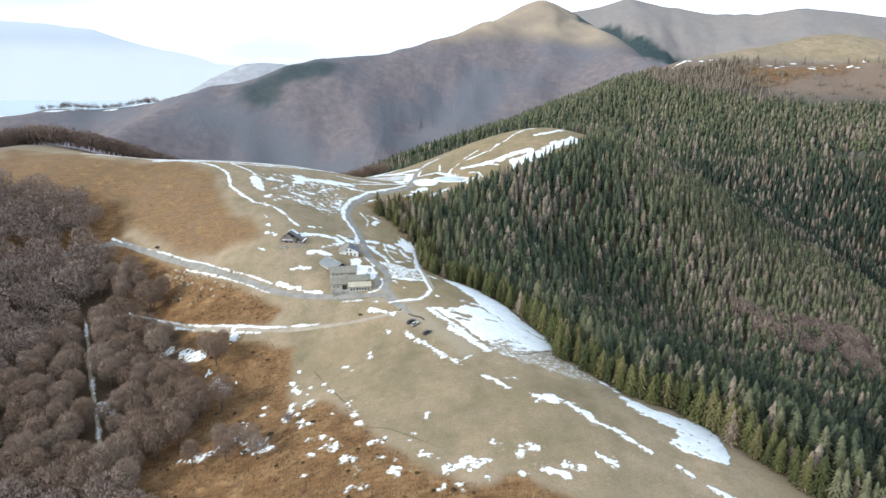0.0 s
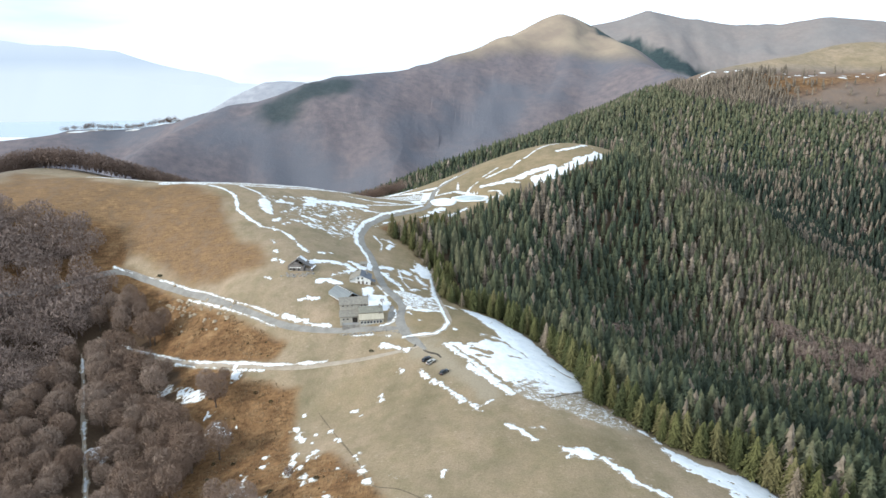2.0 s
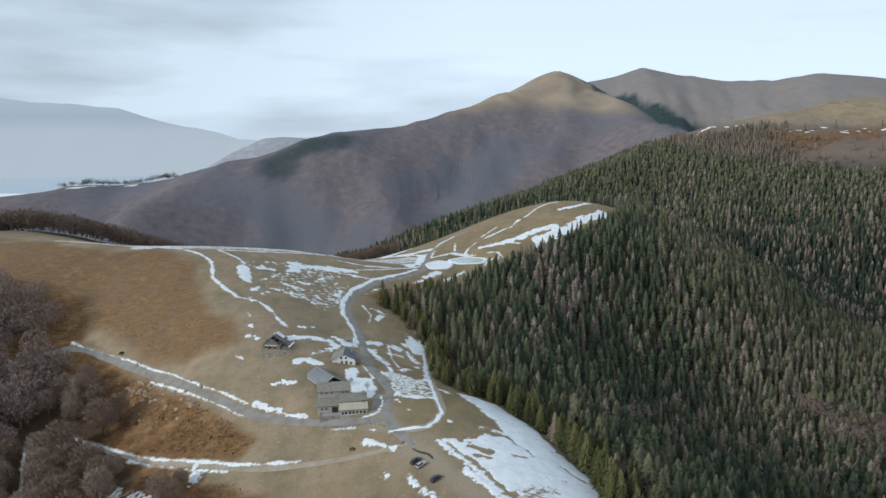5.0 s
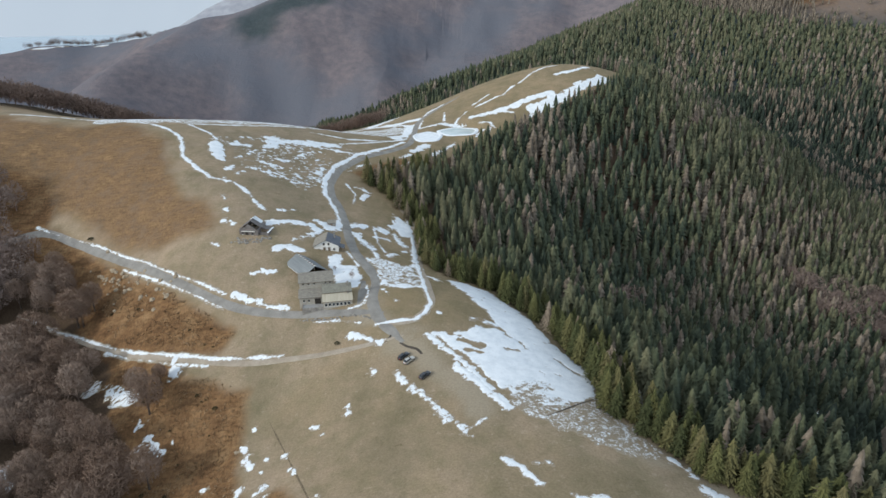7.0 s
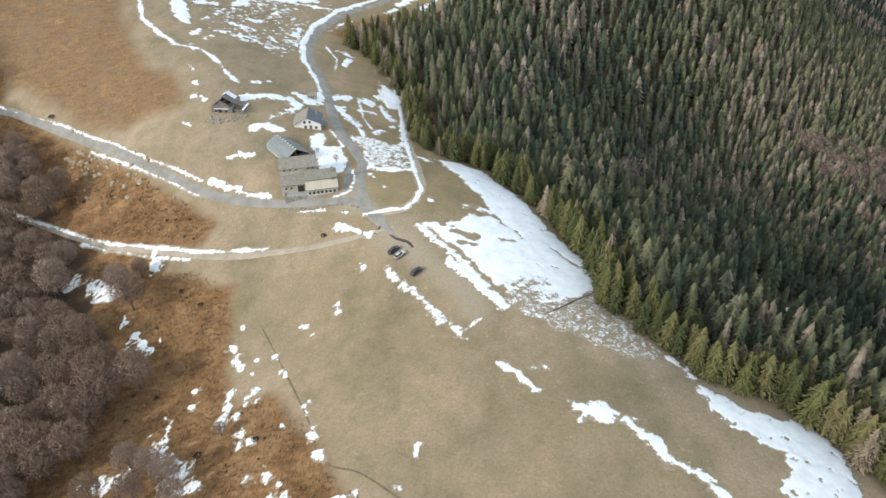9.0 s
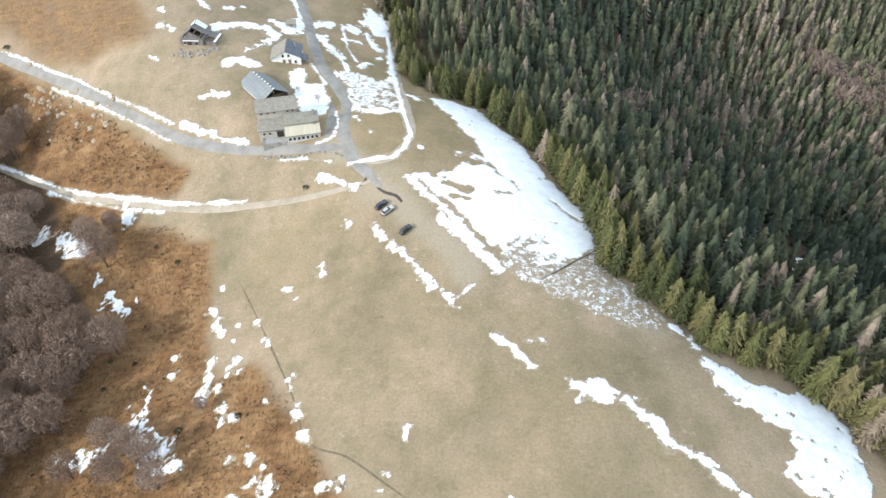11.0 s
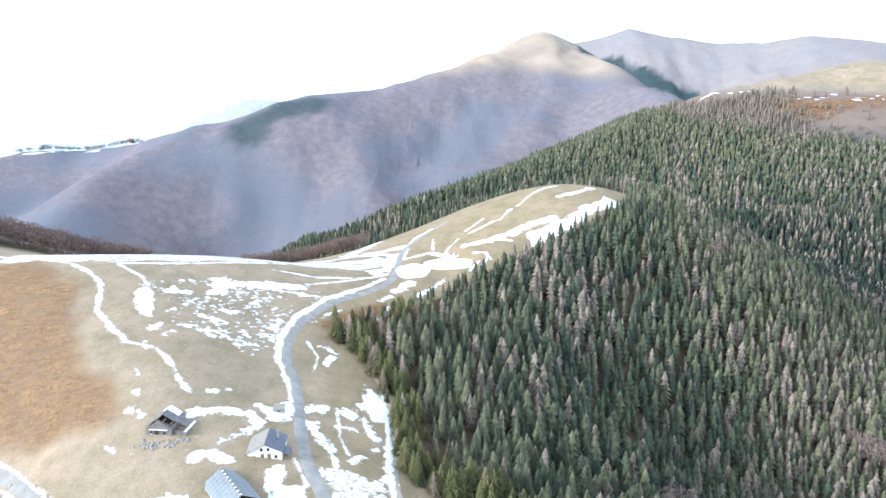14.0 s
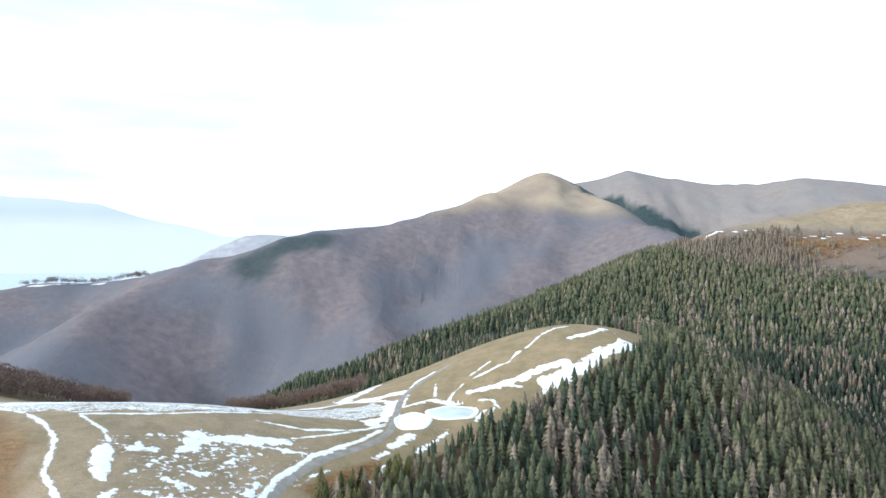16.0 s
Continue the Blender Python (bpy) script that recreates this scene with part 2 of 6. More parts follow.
def by_object(name, stops, roughness=0.9, island=False, gain=0.55, scale=0.8, speckle=0.3):
    """Colour that varies from piece to piece."""
    m, n, l, b = material(name, roughness, 0, 0.15)
    if island:
        tone = n.new("ShaderNodeAttribute")
        tone.attribute_name = "tone"
        pick = add(n, l, tone.outputs["Fac"], n.new("ShaderNodeNewGeometry").outputs["Random Per Island"], speckle)
    else:
        pick = n.new("ShaderNodeObjectInfo").outputs["Random"]
    grain = noise_node(n, l, scale, 4)
    c = ramp(n, l, pick, *stops)
    shade = ramp(n, l, grain, (0.3, (gain, gain, gain)), (0.75, (1.3, 1.3, 1.3)))
    l.new(mix(n, l, 1.0, c, shade, "MULTIPLY"), b.inputs["Base Color"])
    return m


def ground_material():
    m, n, l, b = material("upland_ground", 0.95, 0, 0.1)
    def cover(name):
        a = n.new("ShaderNodeAttribute")
        a.attribute_name = name
        return a.outputs["Fac"]
    wide, mid, fine = noise_node(n, l, 0.018, 5), noise_node(n, l, 0.13, 6, rough=0.65), noise_node(n, l, 1.6, 5, rough=0.7)
    streak = noise_node(n, l, 1.7, 5, stretch=(1.0, 0.4, 0.6), rough=0.7)
    grass = ramp(n, l, wide, (0.3, (0.258, 0.205, 0.137)), (0.55, (0.308, 0.242, 0.174)), (0.75, (0.338, 0.263, 0.196)))
    grass = mix(n, l, sharpen(n, l, mid, 0.35, 0.75), grass, (0.232, 0.193, 0.126))
    grass = mix(n, l, 0.75, grass, ramp(n, l, fine, (0.3, (0.72, 0.7, 0.66)), (0.7, (1.22, 1.2, 1.15))), "MULTIPLY")
    tuft = noise_node(n, l, 0.42, 5, rough=0.7)
    grass = mix(n, l, sharpen(n, l, tuft, 0.56, 0.76), grass, (0.20, 0.158, 0.098))
    grass = mix(n, l, sharpen(n, l, tuft, 0.42, 0.26), grass, (0.36, 0.285, 0.21))
    grass = mix(n, l, 0.8, grass, ramp(n, l, noise_node(n, l, 0.045, 4, rough=0.6), (0.32, (0.80, 0.82, 0.80)), (0.5, (1.0, 1.0, 1.0)), (0.7, (1.13, 1.1, 1.08))), "MULTIPLY")
    grass = mix(n, l, cover("mown"), grass, mix(n, l, 1.0, grass, (0.92, 0.92, 0.89), "MULTIPLY"))
    grass = mix(n, l, cover("dull_grass"), grass, mix(n, l, 1.0, grass, (0.885, 0.88, 0.80), "MULTIPLY"))
    sweep = noise_node(n, l, 0.09, 5, stretch=(1.0, 0.35, 0.5), rough=0.6)
    grass = mix(n, l, 0.7, grass, ramp(n, l, sweep, (0.34, (0.84, 0.86, 0.83)), (0.5, (1.0, 1.0, 1.0)), (0.66, (1.1, 1.08, 1.06))), "MULTIPLY")
    fern = ramp(n, l, mid, (0.3, (0.108, 0.060, 0.030)), (0.5, (0.178, 0.104, 0.051)), (0.7, (0.246, 0.158, 0.083)))
    fern = mix(n, l, 0.8, fern, ramp(n, l, streak, (0.32, (0.5, 0.47, 0.45)), (0.5, (1.0, 0.98, 0.95)), (0.7, (1.4, 1.36, 1.25))), "MULTIPLY")
    terrace = noise_node(n, l, 0.55, 5, stretch=(0.3, 1.3, 1.3), rough=0.65)
    fern = mix(n, l, 0.8, fern, ramp(n, l, terrace, (0.34, (0.62, 0.6, 0.58)), (0.5, (1.0, 1.0, 1.0)), (0.68, (1.3, 1.28, 1.25))), "MULTIPLY")
    litter = ramp(n, l, fine, (0.3, (0.05, 0.035, 0.022)), (0.7, (0.11, 0.075, 0.05)))
    # blue haze of distance is mixed into the colour of the far beech woods
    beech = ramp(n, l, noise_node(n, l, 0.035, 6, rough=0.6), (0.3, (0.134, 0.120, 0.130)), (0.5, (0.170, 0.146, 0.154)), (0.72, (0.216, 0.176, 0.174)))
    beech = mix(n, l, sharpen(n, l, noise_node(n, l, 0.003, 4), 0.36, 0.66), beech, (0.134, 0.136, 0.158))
    pasture = ramp(n, l, noise_node(n, l, 0.012, 5), (0.35, (0.27, 0.215, 0.17)), (0.65, (0.355, 0.285, 0.21)))
    pine = ramp(n, l, noise_node(n, l, 0.06, 5, rough=0.75), (0.3, (0.030, 0.046, 0.050)), (0.7, (0.056, 0.076, 0.078)))
    earth = ramp(n, l, fine, (0.3, (0.27, 0.225, 0.16)), (0.7, (0.35, 0.295, 0.22)))
    def edge(name, amount=0.35):
        return sharpen(n, l, add(n, l, add(n, l, cover(name), mid, amount), fine, amount * 0.6), 0.5 + amount * 0.8 - 0.12, 0.5 + amount * 0.8 + 0.12)
    c = mix(n, l, sharpen(n, l, add(n, l, add(n, l, cover("bracken"), mid, 0.5), fine, 0.35), 0.62, 1.28), grass, fern)
    c = mix(n, l, sharpen(n, l, add(n, l, cover("worn"), mid, 0.5), 0.3, 1.2), c, earth)
    c = mix(n, l, edge("woods", 0.4), c, litter)
    c = mix(n, l, cover("pasture"), c, pasture)
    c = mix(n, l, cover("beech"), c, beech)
    # pale blue-grey haze painted over the farthest hills
    c = mix(n, l, cover("far_haze"), c, ramp(n, l, noise_node(n, l, 0.02, 5, rough=0.6), (0.35, (0.33, 0.34, 0.38)), (0.65, (0.43, 0.44, 0.48))))
    c = mix(n, l, cover("pine"), c, pine)
    l.new(c, b.inputs["Base Color"])
    canopy = mix(n, l, cover("beech"), (0.0, 0.0, 0.0), noise_node(n, l, 0.055, 5, rough=0.75))
    bump(n, l, b, add(n, l, add(n, l, fine, streak, 0.6), canopy, 34.0), 0.5, 0.25)
    return m


def snow_material(name, breaks=True):
    """Old snow; where it lies thin, dry grass breaks through."""
    m, n, l, b = material(name, 0.6, 0, 0.3)
    mid, fine = noise_node(n, l, 0.28, 6, rough=0.65), noise_node(n, l, 2.6, 5)
    c = ramp(n, l, mid, (0.3, (0.62, 0.65, 0.685)), (0.6, (0.78, 0.80, 0.825)))
    c = mix(n, l, sharpen(n, l, fine, 0.60, 0.8), c, (0.42, 0.40, 0.36))
    lying = n.new("ShaderNodeAttribute")
    lying.attribute_name = "lying"
    tuft = add(n, l, add(n, l, lying.outputs["Fac"], noise_node(n, l, 0.8, 6, rough=0.7), 2.6), noise_node(n, l, 2.8, 4, rough=0.7), 2.2)
    grass = ramp(n, l, fine, (0.3, (0.215, 0.172, 0.115)), (0.7, (0.31, 0.25, 0.178)))
    if breaks:
        c = mix(n, l, sharpen(n, l, tuft, 2.34, 2.5), grass, c)
    l.new(c, b.inputs["Base Color"])
    bump(n, l, b, add(n, l, mid, fine, 0.4), 0.3, 0.06)
    return m


def gravel_material(name, base, dark):
    m, n, l, b = material(name, 0.92, 0, 0.2)
    mid, fine = noise_node(n, l, 0.25, 5), noise_node(n, l, 5.0, 4)
    c = ramp(n, l, mid, (0.3, dark), (0.65, base))
    c = mix(n, l, 0.6, c, ramp(n, l, fine, (0.3, (0.7, 0.7, 0.7)), (0.7, (1.25, 1.25, 1.25))), "MULTIPLY")
    l.new(c, b.inputs["Base Color"])
    bump(n, l, b, fine, 0.4, 0.05)
    return m


GROUND = ground_material()
SNOW = snow_material("old_snow")
PACKED_SNOW = snow_material("packed_snow", False)
ROAD = gravel_material("grey_gravel", (0.285, 0.268, 0.245), (0.205, 0.19, 0.17))
TRACK = gravel_material("pale_track", (0.38, 0.325, 0.26), (0.29, 0.24, 0.185))
WET = gravel_material("wet_earth", (0.10, 0.085, 0.07), (0.05, 0.042, 0.035))
FURROW = two_tone("dead_grass", (0.09, 0.068, 0.042), (0.19, 0.148, 0.098), 1.2, 0.95)
ICE = two_tone("pond_ice", (0.38, 0.46, 0.47), (0.54, 0.61, 0.62), 0.12, 0.25, 0.1, 0.02, specular=0.5)
# edge spruces: the sunlit yellow-green is put into the needle colour
SPRUCE_NEEDLES = by_object("spruce_needles", [(0.0, (0.062, 0.070, 0.030)), (0.35, (0.092, 0.098, 0.038)), (0.7, (0.126, 0.124, 0.048)), (1.0, (0.160, 0.140, 0.066))])
WOOD_NEEDLES = by_object("forest_needles", [(0.0, (0.036, 0.047, 0.036)), (0.4, (0.061, 0.075, 0.049)), (0.7, (0.096, 0.106, 0.060)), (1.0, (0.142, 0.138, 0.082))], island=True, scale=0.5, speckle=0.12)
LARCH_TWIGS = by_object("larch_twigs", [(0.0, (0.19, 0.155, 0.105)), (0.5, (0.26, 0.205, 0.15)), (1.0, (0.33, 0.27, 0.20))], scale=0.7)
BARE_TWIGS = by_object("bare_twigs", [(0.0, (0.186, 0.128, 0.094)), (0.5, (0.226, 0.162, 0.124)), (1.0, (0.262, 0.198, 0.157))], gain=0.85, scale=2.0)
PALE_TWIGS = by_object("bleached_twigs", [(0.0, (0.40, 0.37, 0.32)), (1.0, (0.50, 0.47, 0.42))], scale=0.7)
BARK = two_tone("bark", (0.06, 0.045, 0.035), (0.16, 0.125, 0.10), 1.5, 0.95)


# ---------------------------------------------------------------- building blocks
def mesh_object(name, verts, faces, mat, parent=None, smooth_faces=False):
    me = bpy.data.meshes.new(name)
    verts = np.asarray(verts, np.float32)
    me.from_pydata(verts.tolist(), [], faces) if isinstance(faces, list) else fill(me, verts, faces)
    me.materials.append(mat)
    if smooth_faces:
        me.polygons.foreach_set("use_smooth", np.ones(len(me.polygons), bool))
    ob = new(name, me)
    if parent:
        ob.parent = parent
    return ob


def fill(me, verts, faces):
    """Vertices and an array of equal-sided faces into a mesh, fast."""
    faces = np.asarray(faces, np.int32)
    me.vertices.add(len(verts))
    me.vertices.foreach_set("co", verts.ravel())
    me.loops.add(faces.size)
    me.loops.foreach_set("vertex_index", faces.ravel())
    me.polygons.add(len(faces))
    me.polygons.foreach_set("loop_start", np.arange(0, faces.size, faces.shape[1], dtype=np.int32))
    me.update(calc_edges=True)


def part(name, bm, mat, parent, label=""):
    me = bpy.data.meshes.new(name)
    bm.normal_update()
    bm.to_mesh(me)
    bm.free()
    me.materials.append(mat)
    ob = new(name, me)
    ob.parent = parent
    if label:
        ob["label"] = label
    return ob


def empty(name, m, label, category, group="", kind=""):
    ob = new(name)
    ob.matrix_basis = m
    return tagged(ob, label, category, group, kind)


def ground_at(x, y):
    return float(height(np.array([float(x)]), np.array([float(y)]))[0])


# ---------------------------------------------------------------- cover of the ground
WOOD_EDGE = [(-45, 432), (-36, 437), (-28, 447), (-16, 466), (6, 509), (24, 536), (58, 559), (73, 571), (97, 591), (120, 612), (141, 640), (150, 690),
             (118, 722), (40, 716), (-60, 712), (-150, 735), (-260, 800), (-280, 960), (780, 960), (780, 260), (520, -20), (260, -10), (190, 95), (150, 140), (118, 172), (101, 198),
             (96, 209), (86, 217), (72, 219), (62, 232), (49, 250), (51, 272), (43, 292), (29, 319), (14, 335), (-4, 334), (-9, 352), (-15, 388), (-20, 402), (-34, 424)]
CLEARINGS = [(124, 278), (117, 270), (120, 274), (156, 311), (116, 292), (101, 252)]
RUST_LINE = [(540, 1215), (635, 1232), (720, 1248), (900, 1280)]
BARE_WOOD = [(-250, 348), (-215, 364), (-189, 356), (-165, 340), (-150, 329), (-135, 311), (-124, 299), (-113, 286), (-108, 276), (-92, 254), (-86, 240), (-88, 226), (-94, 214), (-104, 204), (-110, 194),
             (-95, 180), (-80, 160), (-100, 60), (-390, 60), (-390, 360), (-300, 380)]
UPPER_BARE = [(-203, 376), (-210, 386), (-240, 394), (-390, 392), (-390, 330), (-260, 345), (-222, 366)]
BRACKEN_HILL = [(-320, 480), (-230, 458), (-188, 450), (-162, 438), (-145, 422), (-132, 398), (-116, 370), (-101, 347), (-124, 343), (-143, 350), (-165, 362), (-195, 372), (-320, 395)]
BRACKEN_BANK = [(-166, 351), (-143, 342), (-108, 314), (-76, 291), (-80, 283), (-95, 286), (-130, 304)]
BARE_BANK = [(-55, 440), (-44, 458), (-27, 480), (-20, 466), (-32, 448), (-44, 433)]
BRACKEN_LOW = [(-112, 282), (-84, 274), (-65, 266), (-63, 247), (-60, 234), (-54, 219), (-44, 221), (-31, 205), (-20, 188), (-8, 172), (10, 162), (25, 164), (44, 150), (30, 118), (-10, 84), (-70, 62), (-118, 96), (-116, 180), (-106, 203), (-93, 226), (-89, 249)]


def inside_of(x, y, poly):
    """Signed distance to a closed outline, above zero within it."""
    hit = np.zeros(np.shape(x), bool)
    for a, b in zip(poly, poly[1:] + poly[:1]):
        if a[1] != b[1]:
            cross = ((a[1] > y) != (b[1] > y)) & (x < (b[0] - a[0]) * (y - a[1]) / (b[1] - a[1]) + a[0])
            hit ^= cross
    d = to_line(x, y, poly + poly[:1])[0]
    return np.where(hit, d, -d)


# ---------------------------------------------------------------- ground
def axis(fine_lo, fine_hi, step, lo, hi, grow=1.09, mid_lo=-1700, mid_hi=1700):
    """Grid lines: fine in the meadow, about 24 m over the mountains, wide beyond."""
    mids = list(np.arange(fine_lo, fine_hi + 0.1, step))
    up, s = [mids[-1]], step
    while up[-1] < hi:
        s = min(s * grow, 24 if up[-1] < mid_hi else 90)
        up.append(up[-1] + s)
    down, s = [mids[0]], step
    while down[-1] > lo:
        s = min(s * grow, 24 if down[-1] > mid_lo else 90)
        down.append(down[-1] - s)
    return np.array(down[:0:-1] + mids + up[1:])


def grid_faces(nx, ny):
    i, j = np.meshgrid(np.arange(nx - 1), np.arange(ny - 1))
    a = (j * nx + i).ravel()
    return np.stack([a, a + 1, a + nx + 1, a + nx], 1)


def build_ground():
    xs, ys = axis(-250, 170, 2.5, -4200, 4400), axis(130, 640, 2.5, -1200, 4650, 1.08, 0, 3700)
    gx, gy = np.meshgrid(xs, ys)
    x, y = gx.ravel(), gy.ravel()
    z = height(x, y)
    ob = mesh_object("ground", np.stack([x, y, z], 1), grid_faces(len(xs), len(ys)), GROUND, smooth_faces=True)
    wood = inside_of(x, y, WOOD_EDGE)
    bare = inside_of(x, y, BARE_WOOD)
    fern = np.maximum.reduce([inside_of(x, y, p) for p in (BRACKEN_BANK, BRACKEN_LOW, BARE_BANK)])
    fern = fern + 7 * fbm(x, y, 16, 3, 61) * smooth(190, 160, y) + 2 * fbm(x, y, 9, 2, 62)
    fern = np.maximum(fern, np.maximum(bare, inside_of(x, y, UPPER_BARE)) + 14)
    hill = inside_of(x, y, BRACKEN_HILL) + 14 * fbm(x, y, 30, 3, 12)
    near = smooth(800, 740, x) * smooth(-400, -300, x) * smooth(1000, 900, y)
    worn = np.maximum.reduce([6 - to_line(x, y, [(-16, 277), (0, 258), (12, 240)])[0], 4 - to_line(x, y, [(-28, 300), (-29, 288), (-10, 279)])[0], 3 - to_line(x, y, [(40, 236), (80, 206)])[0]]) + 7 * fbm(x, y, 9, 3, 19)
    # far country: pine on the wooded ridge, grazed tops, beech woods below
    ridge = to_line(x, y, WOODED_RIDGE)[0]
    patchy = fbm(x, y, 300, 4, 31)
    far = 1 - near
    top = smooth(160, 265, z + 80 * patchy) * smooth(2000, 2600, y) * smooth(3800, 3500, y) + 0.4 * smooth(3500, 3800, y)
    dome = smooth(112, 132, z + 22 * patchy) * smooth(1800, 1650, y) * (x > 300)
    top = np.maximum(top, 0.3 * smooth(620, 380, to_line(x, y, PALE_HILL)[0]) * smooth(2950, 3150, y))
    pine = smooth(520, 420, ridge + 120 * patchy) * smooth(30, -10, z + 10 * patchy - np.interp(x, [330, 400, 540, 620], [92, 66, 50, 44])) * smooth(1750, 1500, y)
    clump = fbm(x, y, 110, 4, 37)
    pine = np.maximum(pine, smooth(50, -50, to_line(x, y, [(-650, 2400), (-575, 2470), (-480, 2550)])[0] - 50 - 150 * clump) * 0.85)
    pine = np.maximum(pine, smooth(14, -14, to_line(x, y, [(590, 3420), (640, 3380), (680, 3310)])[0] - 26 - 60 * clump))
    # dark pine cover painted here stands in for the shadowed valley slope
    pine = np.maximum(pine, smooth(20, -20, to_line(x, y, [(960, 3955), (1047, 3806), (1151, 3739), (1300, 3738)])[0] - 75 - 110 * clump))
    rust = smooth(30, -30, to_line(x, y, RUST_LINE)[0] - 48 - 60 * clump)
    rust = np.maximum(rust, 0.62 * smooth(470, 330, ridge) * smooth(1750, 1500, y) * (x > 250)) * (1 - dome)
    top, far_wood = top * (1 - rust), (1 - top) * (1 - rust) * (1 - dome)
    mown = inside_of(x, y, [(-56, 253), (-46, 236), (-32.5, 210), (-26.5, 196), (-8, 184), (30, 165), (70, 180), (50, 215), (10, 232), (-10, 262), (-40, 270)])
    # grass on the right of the upper meadow, slightly darker and yellower
    dull_grass = smooth(-80, -20, x + 30 * fbm(x, y, 40, 3, 81)) * smooth(255, 300, y)
    # painted haze: strong on the pale hill, thin on the far mountain
    far_haze = np.maximum(0.8 * smooth(620, 380, to_line(x, y, PALE_HILL)[0]) * smooth(2950, 3150, y), 0.16 * smooth(3500, 3800, y))
    values = {"far_haze": far_haze * far, "dull_grass": dull_grass * near, "mown": smooth(-1.6, 1.6, mown), "bracken": np.maximum.reduce([smooth(-6, 6, fern), 0.66 * smooth(-9, 10, hill), rust * far]), "woods": np.maximum(smooth(-2, 5, wood), 0.75 * smooth(2, 14, np.maximum(bare, inside_of(x, y, UPPER_BARE)) + 8 * fbm(x, y, 14, 3, 63))) * near, "worn": 0.8 * smooth(-5, 7, worn), "pine": pine * far, "pasture": top * far, "beech": far * far_wood}
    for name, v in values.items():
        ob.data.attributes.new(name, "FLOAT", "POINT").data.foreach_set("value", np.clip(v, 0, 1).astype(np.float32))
    return tagged(ob, "dry tan winter pasture with rusty bracken, falling into wooded valleys", "ground", kind="structure")


build_ground()

# the hazy lake behind the lake spur
WATER, wnn, wll, wbb = material("lake_water", 0.12, 0, 0.5)
wbb.inputs["Base Color"].default_value = (0.35, 0.48, 0.58, 1)
bump(wnn, wll, wbb, noise_node(wnn, wll, 0.02, 3), 0.05, 0.5)
lake = mesh_object("water", [(-4000, 2830, -142), (-150, 2830, -142), (-150, 4560, -142), (-4000, 4560, -142)], [[0, 1, 2, 3]], WATER)
tagged(lake, "pale hazy lake filling the far valley", "lake", kind="structure")


# hazy mountains on the far shore; a glowing ramp by height paints the haze
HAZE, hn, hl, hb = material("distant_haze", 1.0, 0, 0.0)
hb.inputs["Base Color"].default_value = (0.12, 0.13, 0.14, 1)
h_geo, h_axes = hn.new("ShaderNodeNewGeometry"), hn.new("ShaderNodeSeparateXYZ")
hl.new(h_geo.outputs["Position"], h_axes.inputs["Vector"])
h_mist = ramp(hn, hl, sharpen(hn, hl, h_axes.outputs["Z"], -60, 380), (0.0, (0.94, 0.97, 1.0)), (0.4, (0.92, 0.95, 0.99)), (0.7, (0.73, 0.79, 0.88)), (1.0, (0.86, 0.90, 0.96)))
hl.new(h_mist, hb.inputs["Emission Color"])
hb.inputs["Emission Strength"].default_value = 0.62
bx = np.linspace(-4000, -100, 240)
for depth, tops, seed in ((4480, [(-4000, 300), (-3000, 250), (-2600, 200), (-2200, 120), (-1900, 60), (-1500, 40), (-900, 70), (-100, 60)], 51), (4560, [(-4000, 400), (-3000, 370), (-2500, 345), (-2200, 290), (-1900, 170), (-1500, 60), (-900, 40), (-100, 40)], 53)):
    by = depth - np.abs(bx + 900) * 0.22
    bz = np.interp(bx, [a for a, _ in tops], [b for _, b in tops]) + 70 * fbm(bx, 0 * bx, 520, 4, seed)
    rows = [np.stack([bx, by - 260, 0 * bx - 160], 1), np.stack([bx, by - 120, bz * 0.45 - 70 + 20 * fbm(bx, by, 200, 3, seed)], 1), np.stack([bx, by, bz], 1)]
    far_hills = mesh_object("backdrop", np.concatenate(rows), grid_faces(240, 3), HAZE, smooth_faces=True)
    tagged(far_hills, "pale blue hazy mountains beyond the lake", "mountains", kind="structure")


# ---------------------------------------------------------------- roads and tracks
def rounded(line, step=1.5):
    pts = [Vector(p) for p in line]
    pts = [pts[0] * 2 - pts[1]] + pts + [pts[-1] * 2 - pts[-2]]
    out = []
    for a, b, c, d in zip(pts, pts[1:], pts[2:], pts[3:]):
        n = max(2, int((c - b).length / step))
        for k in range(n):
            t = k / n
            out.append(0.5 * (2 * b + (c - a) * t + (2 * a - 5 * b + 4 * c - d) * t * t + (3 * b - a - 3 * c + d) * t**3))
    return np.array([p[:] for p in out + [pts[-2]]])


def ribbon(name, line, width, mat, lift, label, category="road", wander=0.25, seed=0):
    p = rounded(line)
    t = np.gradient(p, axis=0)
    t /= np.linalg.norm(t, axis=1)[:, None]
    side = np.stack([-t[:, 1], t[:, 0]], 1)
    rows = 7
    across = np.linspace(-0.5, 0.5, rows)
    run = np.arange(len(p)) * 1.5
    w = width * (1 + wander * fbm(p[:, 0], p[:, 1], 9, 3, seed)) * (0.35 + 0.65 * smooth(0, 11, np.minimum(run, run[-1] - run)))
    xy = p[:, None] + side[:, None] * (across[None, :] * w[:, None])[..., None]
    x, y = xy[..., 0].ravel(), xy[..., 1].ravel()
    crown = np.tile(lift * (1 - (2 * np.abs(across)) ** 4) - 0.04, len(p))
    ob = mesh_object(name, np.stack([x, y, height(x, y) + crown], 1), grid_faces(rows, len(p)), mat, smooth_faces=True)
    return tagged(ob, label, category, kind="structure")


